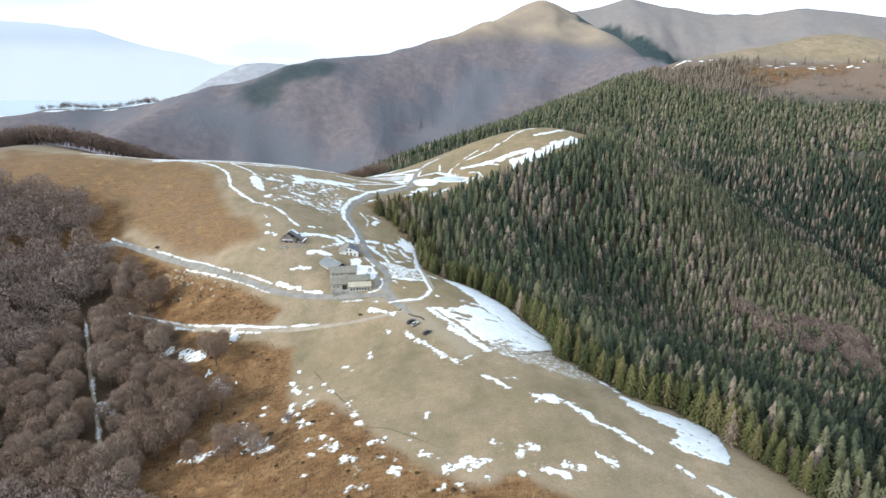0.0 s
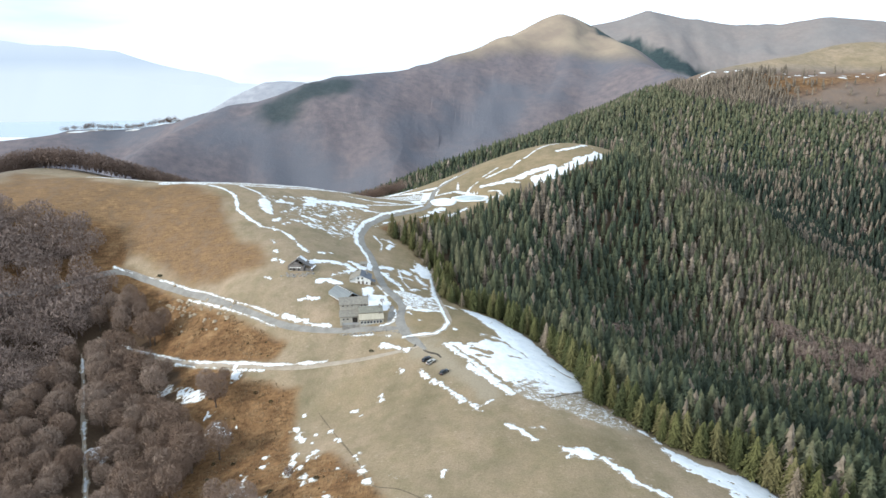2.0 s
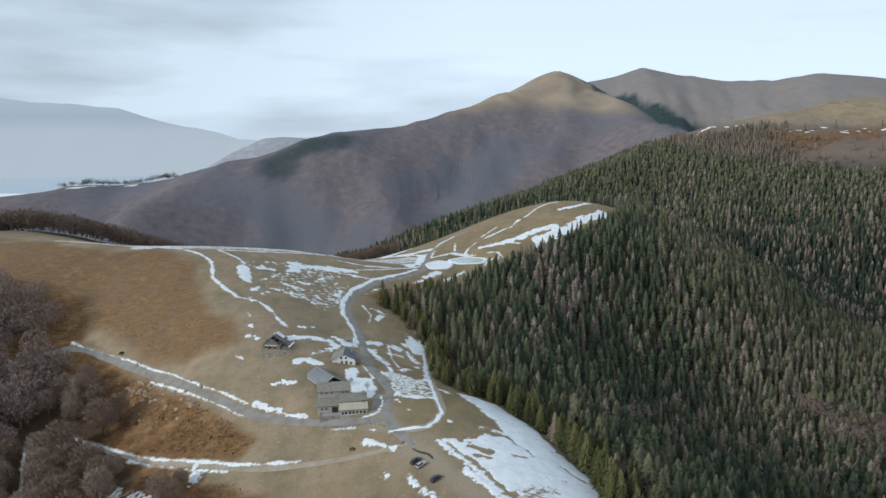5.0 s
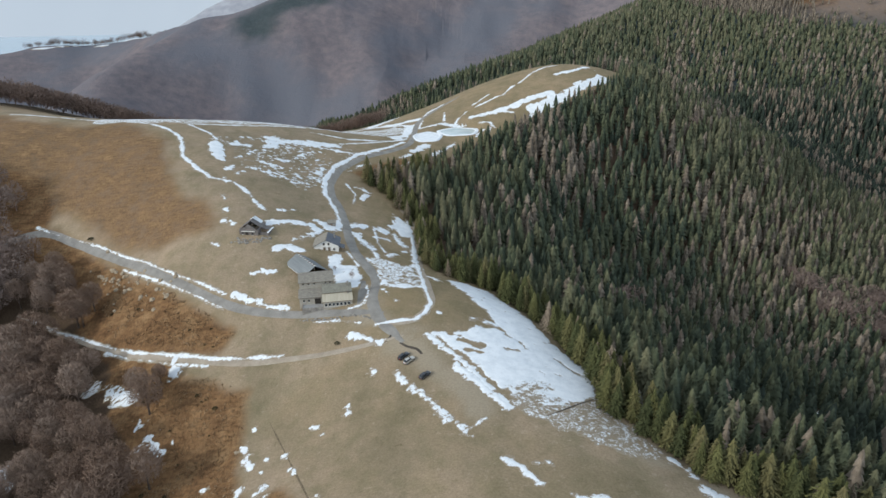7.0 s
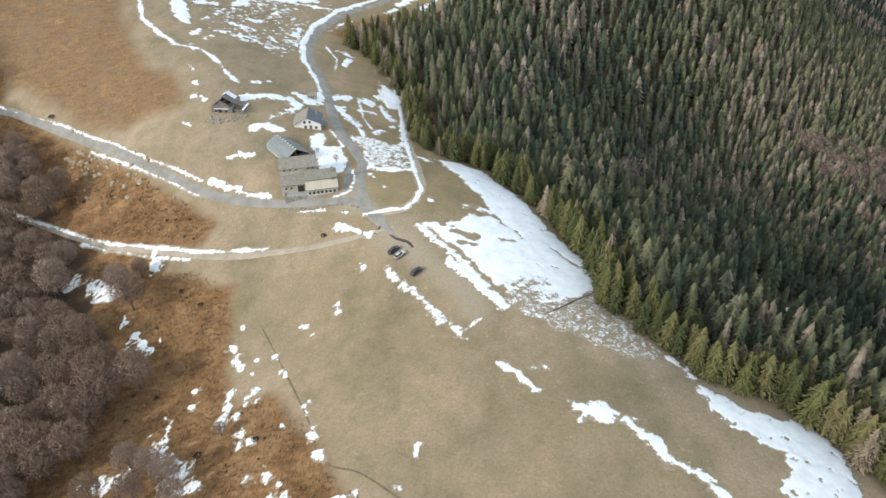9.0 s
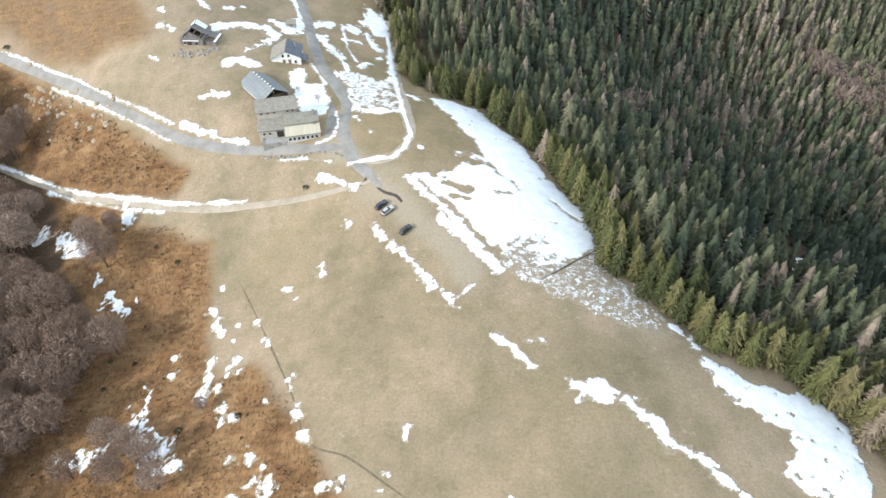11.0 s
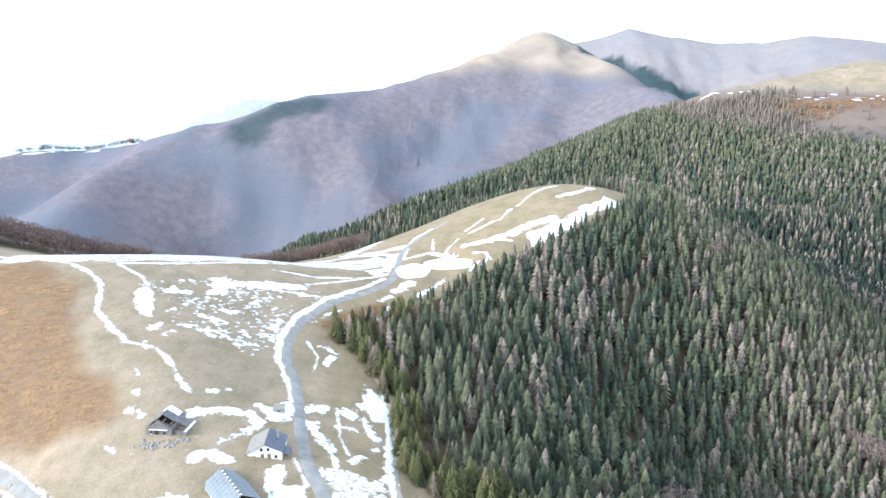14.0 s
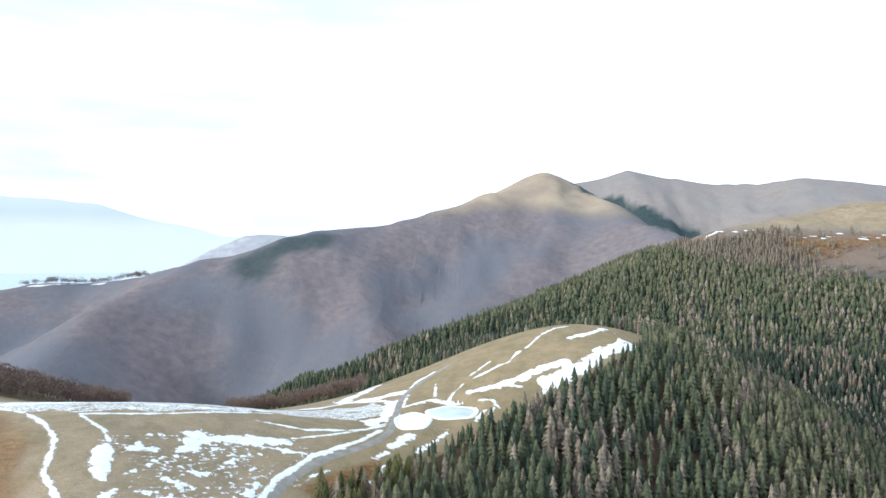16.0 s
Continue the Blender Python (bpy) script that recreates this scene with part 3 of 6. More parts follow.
ROAD_LEFT = [(-320, 312), (-262, 335), (-236, 348), (-212, 362), (-192, 369), (-173, 362), (-154, 352), (-129, 336), (-107, 319), (-88, 306), (-74, 299), (-57, 294), (-41, 292), (-29, 291), (-22, 290)]
ROAD_YARD = [(-14, 273.5), (-17.5, 278.5), (-23.5, 287), (-27, 298), (-27, 311), (-31, 323), (-38, 337), (-43, 352), (-47, 368), (-53, 388), (-59, 401), (-62, 418), (-60, 441), (-50, 466), (-34, 490), (-26, 514), (-25, 547), (-24, 580), (-12, 612), (8, 640)]
ROAD_LOOP = [(-22, 284), (-13, 284), (-8, 290), (-5, 298), (-7, 314), (-11, 335), (-13, 360), (-16, 383), (-20, 399), (-30, 418)]
TRACK_LOW = [(-184, 329), (-176, 325), (-159, 317), (-130, 300), (-116, 292), (-92, 283), (-70, 277), (-54, 275), (-39, 274), (-24, 275), (-14, 277)]
ribbon("road_farm", ROAD_LEFT, 3.7, ROAD, 0.14, "grey gravel farm road with snow along its verges")
ribbon("road_yard", ROAD_YARD, 4.4, ROAD, 0.16, "grey gravel road climbing past the houses")
ribbon("road_apron", [(-31.5, 293.5), (-30.8, 303), (-32, 312)], 5.6, ROAD, 0.1, "grey gravel apron beside the guesthouse")
ribbon("road_loop", ROAD_LOOP, 2.7, TRACK, 0.12, "pale dirt track looping round the meadow")
ribbon("road_track", TRACK_LOW, 2.3, TRACK, 0.12, "pale dirt track with snow in its ruts")
ribbon("road_ditch", [(-24, 288), (-20, 282), (-18, 279), (-20, 275), (-23, 274)], 1.6, WET, 0.1, "dark wet ditch beside the junction", "ditch")
ribbon("road_puddle", [(-15, 273.5), (-12.5, 271.2), (-9.2, 269.6), (-7.4, 267)], 2.0, WET, 0.1, "dark wet mud beside the parked cars", "mud", 0.9)
FOREST_TRACK = [(-186, 317), (-179, 305), (-170, 289), (-158, 267), (-147, 249), (-132, 223), (-124, 206)]
ribbon("road_furrow", [(-55, 252), (-46, 236), (-32.5, 210), (-26.5, 196), (-17, 191), (-8, 184), (0, 178)], 0.7, FURROW, 0.06, "shallow dark furrow along the field edge", "furrow", 0.9)
# a thin ribbon added for the dark line at the snowfield's foot
ribbon("road_drain", [(48, 255), (46, 252), (41, 247.4), (34, 241), (29, 237)], 0.55, WET, 0.2, "narrow dark line along the foot of the snowfield", "drain", 0.5)
ribbon("road_forest", FOREST_TRACK, 1.7, TRACK, 0.12, "stony forest track between bare trees")


# ---------------------------------------------------------------- snow
def snow_patch(line, width=0.0, ragged=1.0, grain=3.0, step=0.6, seed=0, depth=0.2, holes=0.0, clear=True, long=1.0, speck=2.4, even=1.0, thin=None, worn=()):
    """A drift that thins out into the ground: along a line of the given width, or within an outline."""
    step = step * 0.95
    rough = even * (min(1.0, 0.3 + 0.25 * width) if width else 1.0)
    pts = np.array(line, float)
    pad = width / 2 + ragged + 1
    x0, y0 = pts.min(0) - pad
    x1, y1 = pts.max(0) + pad
    xs, ys = np.arange(x0, x1 + step, step), np.arange(y0, y1 + step, step)
    gx, gy = np.meshgrid(xs, ys)
    x, y = gx.ravel(), gy.ravel()
    if width:
        f = width / 2 - to_line(x, y, [tuple(p) for p in line])[0] if len(line) > 1 else width / 2 - np.hypot(x - line[0][0], y - line[0][1])
    else:
        f = inside_of(x, y, [tuple(p) for p in line])
    f = f + 1.9 * ragged * fbm(x, y, grain, 4, seed) + rough * (1.2 * fbm(x, y * 1.2, 1.7, 3, seed + 3) + 0.6 * fbm(x * 1.16, y, 0.8, 2, seed + 4)) - 0.15 - 0.15 * ragged
    if holes:
        f = np.minimum(f, 3.2 * (fbm((0.78 * x + 0.62 * y) / long, (0.78 * y - 0.62 * x) * 1.16, speck, 4, seed + 7) + 0.5 * (long > 1) * fbm(x, y, 22, 2, seed + 9) + 0.62 - holes))
    for start, end, reach, deep in worn:
        f = np.minimum(f, 1.0) - deep * smooth(reach, 0.15 * reach, to_line(x, y, [start, end])[0] + (0.5 + 0.4 * reach) * fbm(x, y, 1.9, 4, seed + 11))
    if clear:
        for road, half in ((ROAD_LEFT, 1.5), (ROAD_YARD, 1.9), (ROAD_LOOP, 1.0)):
            f = np.minimum(f, (to_line(x, y, road)[0] - half) + 0.9 * fbm(x, y, 3, 3, seed + 5))
    faces = grid_faces(len(xs), len(ys))
    faces = faces[(f[faces] > -0.9).any(1)]
    if not len(faces):
        return None
    used, inv = np.unique(faces.ravel(), return_inverse=True)
    z = height(x[used], y[used]) + np.clip(0.13 * (f[used] + 0.62), -0.3, depth)
    ob = mesh_object("snow_patch", np.stack([x[used], y[used], z], 1), inv.reshape(-1, 4), SNOW, smooth_faces=True)
    lying = np.clip(f[used], -0.8, 1.2 if thin is None else thin)
    ob.data.attributes.new("lying", "FLOAT", "POINT").data.foreach_set("value", lying.astype(np.float32))
    return tagged(ob, "old white snow drift thinning out into dry grass", "snow", "snow patches", "stuff")

for k, (spot, size) in enumerate([((-39, 244), 2.6), ((-36, 240), 2.2), ((-23, 262), 2.4), ((-59, 250), 2.0), ((-52, 236), 1.6), ((24, 217), 1.8), ((27, 217), 1.6), ((-30, 203), 2.4), ((-33, 215), 1.8)]):
    snow_patch([spot], size, 0.9, 2.0, 0.35, 100 + k)
for k in range(34):
    rs = random.Random(500 + k)
    u = rs.random()
    spot = (-62 + 75 * u + rs.gauss(0, 9), 222 - 62 * u + rs.gauss(0, 10))
    snow_patch([spot, (spot[0] + rs.uniform(-0.6, 1.4), spot[1] - rs.uniform(0, 1.8))], rs.uniform(0.8, 1.7), 1.1, 1.5, 0.3, 140 + k, 0.12)
# the big snowfield by the forest; where it is worn through: from, to, reach, depth
THIN_SPOTS = [((4.6, 274.2), (12.6, 273.0), 2.0, 2.3), ((7.0, 269.2), (12.8, 268.2), 1.3, 2.0), ((8.2, 273.4), (11.8, 270.4), 1.2, 1.4), ((2.0, 277.4), (5.0, 277.0), 1.6, 1.6), ((22.2, 291.0), (26.6, 284.2), 1.2, 1.3), ((26.0, 283.5), (28.6, 277.4), 2.6, 2.0), ((20.4, 273.2), (24.4, 273.6), 1.4, 1.3), ((22.0, 245.0), (30.0, 249.0), 6.0, 0.85), ((19.5, 250.5), (31.5, 255.0), 4.6, 0.8), ((27.0, 244.0), (39.0, 246.0), 4.5, 0.65), ((16.0, 262.0), (36.0, 268.0), 3.5, 0.35), ((37.0, 275.0), (45.0, 266.0), 1.4, 1.2), ((9.7, 260.1), (14.8, 252.5), 1.0, 1.9), ((14.8, 252.5), (20.3, 242.0), 1.2, 1.9), ((30.5, 263.0), (32.0, 262.0), 0.8, 1.4), ((35.5, 263.5), (37.0, 263.0), 0.8, 1.2)]
snow_patch([(-6, 277.5), (-1, 279), (8, 280), (10, 284), (18, 287), (23, 282), (28, 280), (38, 283), (45, 279), (49, 274), (50, 263), (46, 253), (35, 243), (28, 242), (20, 244), (14, 253), (6, 267)], 0, 1.2, 5, 0.42, 1, thin=0.75, worn=THIN_SPOTS)
snow_patch([(-2, 327), (9, 329), (16, 328), (24, 318), (32, 306), (35, 296), (38, 288), (42, 280), (28, 276), (23, 282), (18, 291), (15, 300), (8, 313), (2, 322)], 0, 1.0, 5, 0.5, 2, holes=0.05)
snow_patch([(9.5, 290), (16, 290), (19, 289)], 2.2, 1.0, 2.5, 0.4, 81)
snow_patch([(-6, 277), (8, 260), (18, 242)], 2.6, 0.6, 2.0, 0.4, 3, 0.5)
snow_patch([(4, 260), (12, 250.5), (18, 241)], 3.8, 0.7, 2.0, 0.4, 82, 0.5)
snow_patch([(-15, 259), (-9, 250.5), (-3.5, 244), (1, 236)], 2.2, 1.0, 1.6, 0.35, 4, 0.3, holes=0.12, speck=1.2, thin=0.25)
snow_patch([(4, 234), (6.5, 228)], 1.8, 1.0, 1.6, 0.35, 5, thin=0.35)
snow_patch([(6, 230), (12, 235)], 1.0, 0.7, 2, 0.35, 6, thin=0.35)
snow_patch([(18, 244), (35, 243), (46, 254), (54, 240), (60, 225), (50, 222), (32, 232)], 0, 2, 4, 0.4, 7, 0.06, holes=0.42, speck=1.3, thin=-0.14)
snow_patch([(-30, 246), (-29, 250)], 1.6, 1.2, 2, 0.35, 8)
snow_patch([(-62, 244), (-56, 234)], 2.0, 1.3, 2.0, 0.35, 9, holes=0.1, speck=1.3)
snow_patch([(-57, 227), (-56, 213)], 2.4, 1.4, 2.0, 0.35, 10, holes=0.1, speck=1.3)
snow_patch([(-50, 224), (-51, 219)], 2.2, 1.5, 2, 0.35, 11, holes=0.12, speck=1.3)
snow_patch([(16, 219), (20, 215), (24, 209.5)], 1.7, 0.6, 2, 0.35, 12)
snow_patch([(31, 206), (34, 205), (40, 206), (42, 203), (40, 200), (33, 201)], 0, 1.0, 2.5, 0.4, 13)
snow_patch([(43, 202), (47, 197), (51, 191), (56, 187.5), (61, 183), (66, 178)], 2.7, 1.2, 2.5, 0.4, 14)
snow_patch([(61, 225), (65, 220)], 3.0, 1.4, 2, 0.4, 15)
snow_patch([(65, 218), (72, 212), (77, 209), (86, 208), (95, 206), (96, 195), (94, 187), (90, 180), (78, 180), (73, 186), (80, 192), (81, 197), (76, 199), (70, 201), (66, 206)], 0, 1.8, 4, 0.4, 16, holes=0.12)
snow_patch([(73, 173), (80, 165), (88, 160)], 2.2, 1.0, 2.5, 0.4, 17)
snow_patch([(48, 174), (53, 169)], 1.8, 1.0, 2, 0.4, 18)
snow_patch([(2, 168), (9, 171), (14, 170)], 2.8, 2.0, 2.4, 0.35, 19, holes=0.35, speck=1.2)
snow_patch([(24, 173), (29, 175)], 2.8, 1.8, 2.4, 0.35, 20, holes=0.35, speck=1.2)
snow_patch([(30, 167), (36, 164)], 2.4, 1.6, 2.2, 0.35, 21, holes=0.3, speck=1.2)
snow_patch([(-127, 283), (-119, 277.5), (-110, 272)], 5, 3.5, 4, 0.4, 22, 0.12, holes=0.36, speck=1.2)
snow_patch([(-102, 259), (-89, 248)], 4, 4, 3, 0.4, 23, 0.12, holes=0.48, speck=1.2)
snow_patch([(-73, 220), (-73, 211), (-60, 196)], 5, 4, 3, 0.4, 24, 0.12, holes=0.52, speck=1.0)
snow_patch([(-90, 202), (-80, 204)], 4, 3, 3, 0.4, 25, 0.12, holes=0.5, speck=1.0)
snow_patch([(-178, 326.8), (-162, 319), (-148, 312), (-131, 301.5), (-117, 293.6), (-98, 286.4), (-83, 281.6), (-71, 279), (-56, 276.8)], 1.5, 0.4, 5, 0.35, 26, even=0.45)
snow_patch([(-131, 299), (-117, 291), (-98, 283), (-84, 279)], 0.9, 0.5, 5, 0.35, 83, even=0.45)
snow_patch([(-98, 284), (-96, 279)], 3.5, 2.0, 2.5, 0.4, 27, holes=0.15)
snow_patch([(-32, 280), (-22, 275)], 3.0, 1.0, 2.5, 0.4, 29)
snow_patch([(-82, 307.5), (-74, 303.6), (-66, 299), (-58, 296.5)], 2.6, 0.8, 3, 0.35, 30)
snow_patch([(-195, 372), (-158, 356.5), (-132, 340.5), (-110, 324), (-85, 308)], 1.2, 0.3, 6, 0.35, 31, even=0.45)
snow_patch([(-140, 340), (-122, 327.5), (-105, 315.5), (-84, 301.5)], 1.1, 0.3, 6, 0.35, 32, even=0.45)
snow_patch([(-48, 289), (-38, 288), (-30, 286)], 1.0, 0.7, 3, 0.35, 33, even=0.45)
# among the houses
snow_patch([(-50, 331), (-44, 333.5), (-42, 325), (-36, 325), (-32.5, 314), (-33.5, 306), (-42, 307), (-45, 317)], 0, 0.9, 3.5, 0.35, 34, holes=0.05)
snow_patch([(-30, 308), (-28.6, 301), (-31, 295), (-35, 293.5)], 1.6, 0.5, 3, 0.35, 35)
snow_patch([(-71, 332.4), (-65, 333), (-59.5, 331)], 3.6, 1.3, 3, 0.35, 36)
snow_patch([(-77, 350), (-70, 354), (-61, 356.5), (-57, 353)], 4.4, 1.0, 3, 0.35, 37)
snow_patch([(-65, 339), (-60.5, 344), (-56, 350)], 3.0, 1.2, 3, 0.35, 84)
snow_patch([(-61, 362), (-56, 365), (-50, 374), (-47.5, 366), (-47.5, 357), (-55, 356)], 0, 1.8, 3, 0.35, 38, holes=0.14)
snow_patch([(-42, 337.5), (-39, 332), (-35.5, 325)], 1.2, 0.3, 3, 0.3, 39, even=0.45)
snow_patch([(-44, 372), (-39.5, 374)], 3.6, 1.2, 3, 0.35, 40)
snow_patch([(-34, 379), (-28, 379), (-28, 371), (-33, 373)], 0, 1.4, 3, 0.35, 41)
snow_patch([(-27, 399), (-19, 392), (-15, 377), (-23, 374), (-28, 384)], 0, 1.6, 4, 0.35, 42, holes=0.1)
snow_patch([(-35.4, 376), (-31, 357), (-27.5, 348), (-23.5, 342)], 1.0, 0.5, 3, 0.3, 43, even=0.45)
snow_patch([(-44, 362), (-38, 355), (-33, 347.5), (-29, 338)], 1.8, 1.2, 3, 0.35, 44, holes=0.1)
snow_patch([(-33, 336), (-25, 337), (-20, 333), (-10, 333), (-9, 311), (-27, 308.5), (-28.5, 321)], 0, 1.6, 4, 0.3, 45, holes=0.60, long=1.3, speck=2.0, thin=0.12)
snow_patch([(-26, 309.5), (-18, 308.5), (-10, 311)], 2.6, 0.9, 3, 0.35, 85)
snow_patch([(-55, 422), (-48.5, 411), (-48, 399)], 1.0, 0.5, 3, 0.35, 46)
snow_patch([(-49, 421), (-42, 418), (-44, 408)], 2.6, 1.5, 3, 0.35, 47)
snow_patch([(-24, 284), (-16, 285), (-10.5, 285.5), (-7, 290), (-5.4, 297), (-7.5, 307), (-9.9, 320), (-12.4, 337), (-14.7, 356), (-17, 378), (-21, 397)], 2.3, 0.4, 4, 0.35, 48, clear=False, even=0.45)
snow_patch([(-50.5, 372), (-52.5, 380), (-56.5, 389), (-62.2, 401), (-65.5, 418), (-64, 441), (-54, 468), (-38, 492), (-30, 514)], 3.0, 0.5, 4, 0.35, 49, even=0.45)
snow_patch([(-76, 363.5), (-70.5, 368)], 2.6, 1.5, 3, 0.35, 86)
snow_patch([(-77, 316.5), (-67.5, 317)], 1.8, 1.0, 2, 0.35, 87)
snow_patch([(-99, 337), (-95, 334)], 1.2, 0.6, 2, 0.35, 50)
snow_patch([(-73, 318), (-70, 316)], 2.0, 1.2, 2, 0.35, 51)
for k, (line, wide, holes) in enumerate([([(-44.5, 369), (-41, 371)], 3.6, 0), ([(-33, 374.5), (-29.5, 375.5)], 4.4, 0), ([(-32.2, 364), (-27.3, 365)], 2.6, 0.1), ([(-27.4, 383.5), (-23.4, 386), (-18, 383)], 4.0, 0.06), ([(-25.3, 374), (-22.4, 366.6), (-18.9, 362)], 3.2, 0.1), ([(-25.6, 397), (-22.5, 393)], 3.4, 0.05), ([(-44.3, 359.5), (-41, 362), (-38, 354.6)], 3.0, 0.15), ([(-38, 354), (-33, 348)], 3.0, 0.35), ([(-24.8, 342.5), (-23.2, 347.5)], 3.0, 0.08), ([(-33.2, 334.5), (-30, 330), (-25.5, 329.5)], 3.0, 0.1), ([(-26.9, 310.7), (-22, 309.6), (-15.7, 311.5)], 2.6, 0.0), ([(-20, 351.6), (-17.7, 360)], 1.2, 0), ([(-23.4, 305), (-21.1, 301.3)], 1.2, 0), ([(-18.8, 298.8), (-18.4, 297.6)], 1.2, 0), ([(-2.6, 292), (-2.2, 290.8)], 1.4, 0), ([(-7.6, 325), (-3.3, 323)], 2.6, 0.3), ([(-14, 334), (-14.4, 346), (-15.6, 360)], 2.4, 0.1), ([(-52, 358), (-49, 366)], 3.6, 0.0)]):
    snow_patch(line, wide, 1.2, 2.2, 0.32, 230 + k, holes=holes, speck=1.5)
# paths and drifts on the upper meadow
snow_patch([(-260, 470), (-185, 456), (-168, 448), (-151, 434), (-142, 424), (-136, 411), (-133, 403), (-124, 394), (-114, 386), (-102, 384), (-93, 375.5), (-87, 366), (-82, 361)], 2.3, 0.7, 4, 0.4, 52, even=0.45)
snow_patch([(-146, 449), (-131, 438), (-125, 430)], 1.7, 0.6, 3, 0.4, 53, even=0.5)
snow_patch([(-127, 425), (-124, 429), (-120, 425), (-112, 404), (-117, 404), (-123, 412)], 0, 1.0, 3, 0.4, 54)
snow_patch([(-116, 429), (-109, 434)], 3.6, 1.6, 3, 0.4, 55)
snow_patch([(-102.5, 435), (-102, 444), (-108, 455), (-101, 461), (-97, 457), (-88, 466), (-76, 471), (-65, 476.5), (-64.5, 471), (-77, 462), (-90, 455.5), (-94.5, 448.5), (-96, 441)], 0, 1.3, 3, 0.4, 56, holes=0.04, speck=1.8)
snow_patch([(-78, 461), (-74.3, 462.3), (-64.7, 465), (-52.5, 468.7), (-44, 482)], 2.6, 1.6, 3, 0.4, 57, holes=0.1, speck=1.6)
snow_patch([(-66.4, 477), (-51.2, 492.4), (-39.2, 509), (-29, 527.5)], 1.5, 0.5, 4, 0.4, 58, even=0.5)
for k, (line, wide) in enumerate([([(-116, 428), (-109, 434.5)], 2.6), ([(-120, 439), (-115.3, 444.2)], 1.5), ([(-112.6, 446.5), (-107.6, 449.4)], 1.8), ([(-106, 425), (-99, 425)], 2.0), ([(-109, 412), (-105.4, 421)], 1.6), ([(-104, 430), (-100, 433)], 1.8), ([(-96.7, 427), (-87.7, 427.4), (-83.8, 436), (-82, 445)], 1.8), ([(-91, 426), (-87, 428)], 3.0), ([(-97, 416.3), (-88, 416.3)], 2.6), ([(-104.5, 402.3), (-100.5, 404.7), (-92.3, 404.9), (-89, 402)], 1.4), ([(-94, 404.5), (-91, 405)], 2.2), ([(-87.5, 406), (-84.3, 405.6)], 1.8), ([(-84, 404), (-78.6, 404.2), (-72.5, 407.5)], 1.9), ([(-79, 402), (-76, 404)], 3.0), ([(-69, 433.4), (-68.7, 416.2), (-63.7, 406)], 1.6), ([(-71, 424), (-68, 432)], 2.4), ([(-81.6, 448.3), (-75, 455.7)], 1.8), ([(-63, 432), (-60, 440)], 1.2), ([(-56, 440), (-52, 450), (-47, 459)], 1.0), ([(-104, 395), (-102, 398)], 1.6), ([(-109, 397), (-107.5, 402)], 2.4)]):
    snow_patch(line, wide, 1.5, 2.4, 0.38, 160 + k, holes=0.12, speck=1.3)
snow_patch([(-128, 434), (-112, 398), (-72, 398), (-62, 430), (-48, 474), (-70, 470), (-100, 458)], 0, 3, 9, 0.45, 59, 0.1, holes=0.90, long=1.5, speck=1.3, thin=0.3)
snow_patch([(-147, 451), (-119, 471), (-102, 488), (-84, 507)], 2.4, 0.8, 5, 0.5, 60, even=0.5)
snow_patch([(-86, 487), (-63, 491), (-39, 509), (-27, 527)], 2.2, 0.9, 5, 0.5, 61, even=0.5)
snow_patch([(-135, 483), (-118, 488), (-102, 495), (-88, 512)], 3.4, 1.2, 5, 0.5, 62)
snow_patch([(-185, 466), (-146, 490), (-112, 536), (-62, 582), (-25, 592)], 8, 3, 8, 0.85, 63)
snow_patch([(-205, 450), (-150, 455), (-118, 476), (-86, 508), (-44, 530), (-30, 550), (-40, 575), (-70, 560), (-112, 530), (-150, 500), (-205, 470)], 0, 3, 6, 0.6, 141, 0.1, holes=0.3, long=2.6, speck=1.4, thin=0.05)
snow_patch([(-36, 520), (-30, 548), (-30, 572)], 9, 4, 6, 0.6, 64, holes=0.12)
# the knoll
snow_patch([(-22, 560), (-21, 592), (-17, 612), (-6, 626)], 2.6, 1.0, 4, 0.5, 65)
snow_patch([(-3.8, 574), (-4, 596)], 1.8, 0.6, 4, 0.5, 66, even=0.6)
snow_patch([(4, 569), (13, 586)], 1.5, 0.6, 4, 0.5, 67, even=0.6)
snow_patch([(18, 598), (31, 613)], 1.6, 0.7, 4, 0.5, 68, even=0.6)
snow_patch([(20, 592), (36, 603), (42, 604), (51, 619)], 2.2, 0.9, 4, 0.5, 69)
snow_patch([(57, 623), (67, 641), (81, 658), (92, 661)], 2.6, 0.9, 4, 0.5, 70)
snow_patch([(86, 629), (101, 636), (116, 656)], 5.0, 2.0, 5, 0.5, 71)
snow_patch([(18, 574), (34, 577), (50, 583), (64, 591), (78, 597)], 6.5, 1.4, 5, 0.5, 150)
snow_patch([(59, 581), (75, 592), (87, 596), (98, 611), (117, 626), (121, 646), (126, 633), (137, 628), (123, 616), (105, 600), (87, 583), (74, 574), (65, 569), (58, 563)], 0, 2.2, 6, 0.5, 151, holes=0.08, speck=3)
snow_patch([(22, 564), (30, 561), (33, 553)], 1.8, 0.8, 4, 0.5, 152)
snow_patch([(19, 538), (24, 552)], 2.6, 1.0, 4, 0.5, 153)
snow_patch([(27, 545), (31, 556)], 2.0, 0.8, 4, 0.5, 154)
snow_patch([(-22, 560), (-7, 569), (12, 568)], 2.6, 1.0, 4, 0.5, 155)
snow_patch([(-64, 590), (-56, 620), (-50, 650)], 9, 4, 8, 0.7, 156, holes=0.1)
snow_patch([(-60, 586), (-46, 582), (-28, 574)], 5, 2.0, 6, 0.6, 157)
snow_patch([(39, 577), (47, 574)], 2.0, 1.0, 3, 0.5, 158)
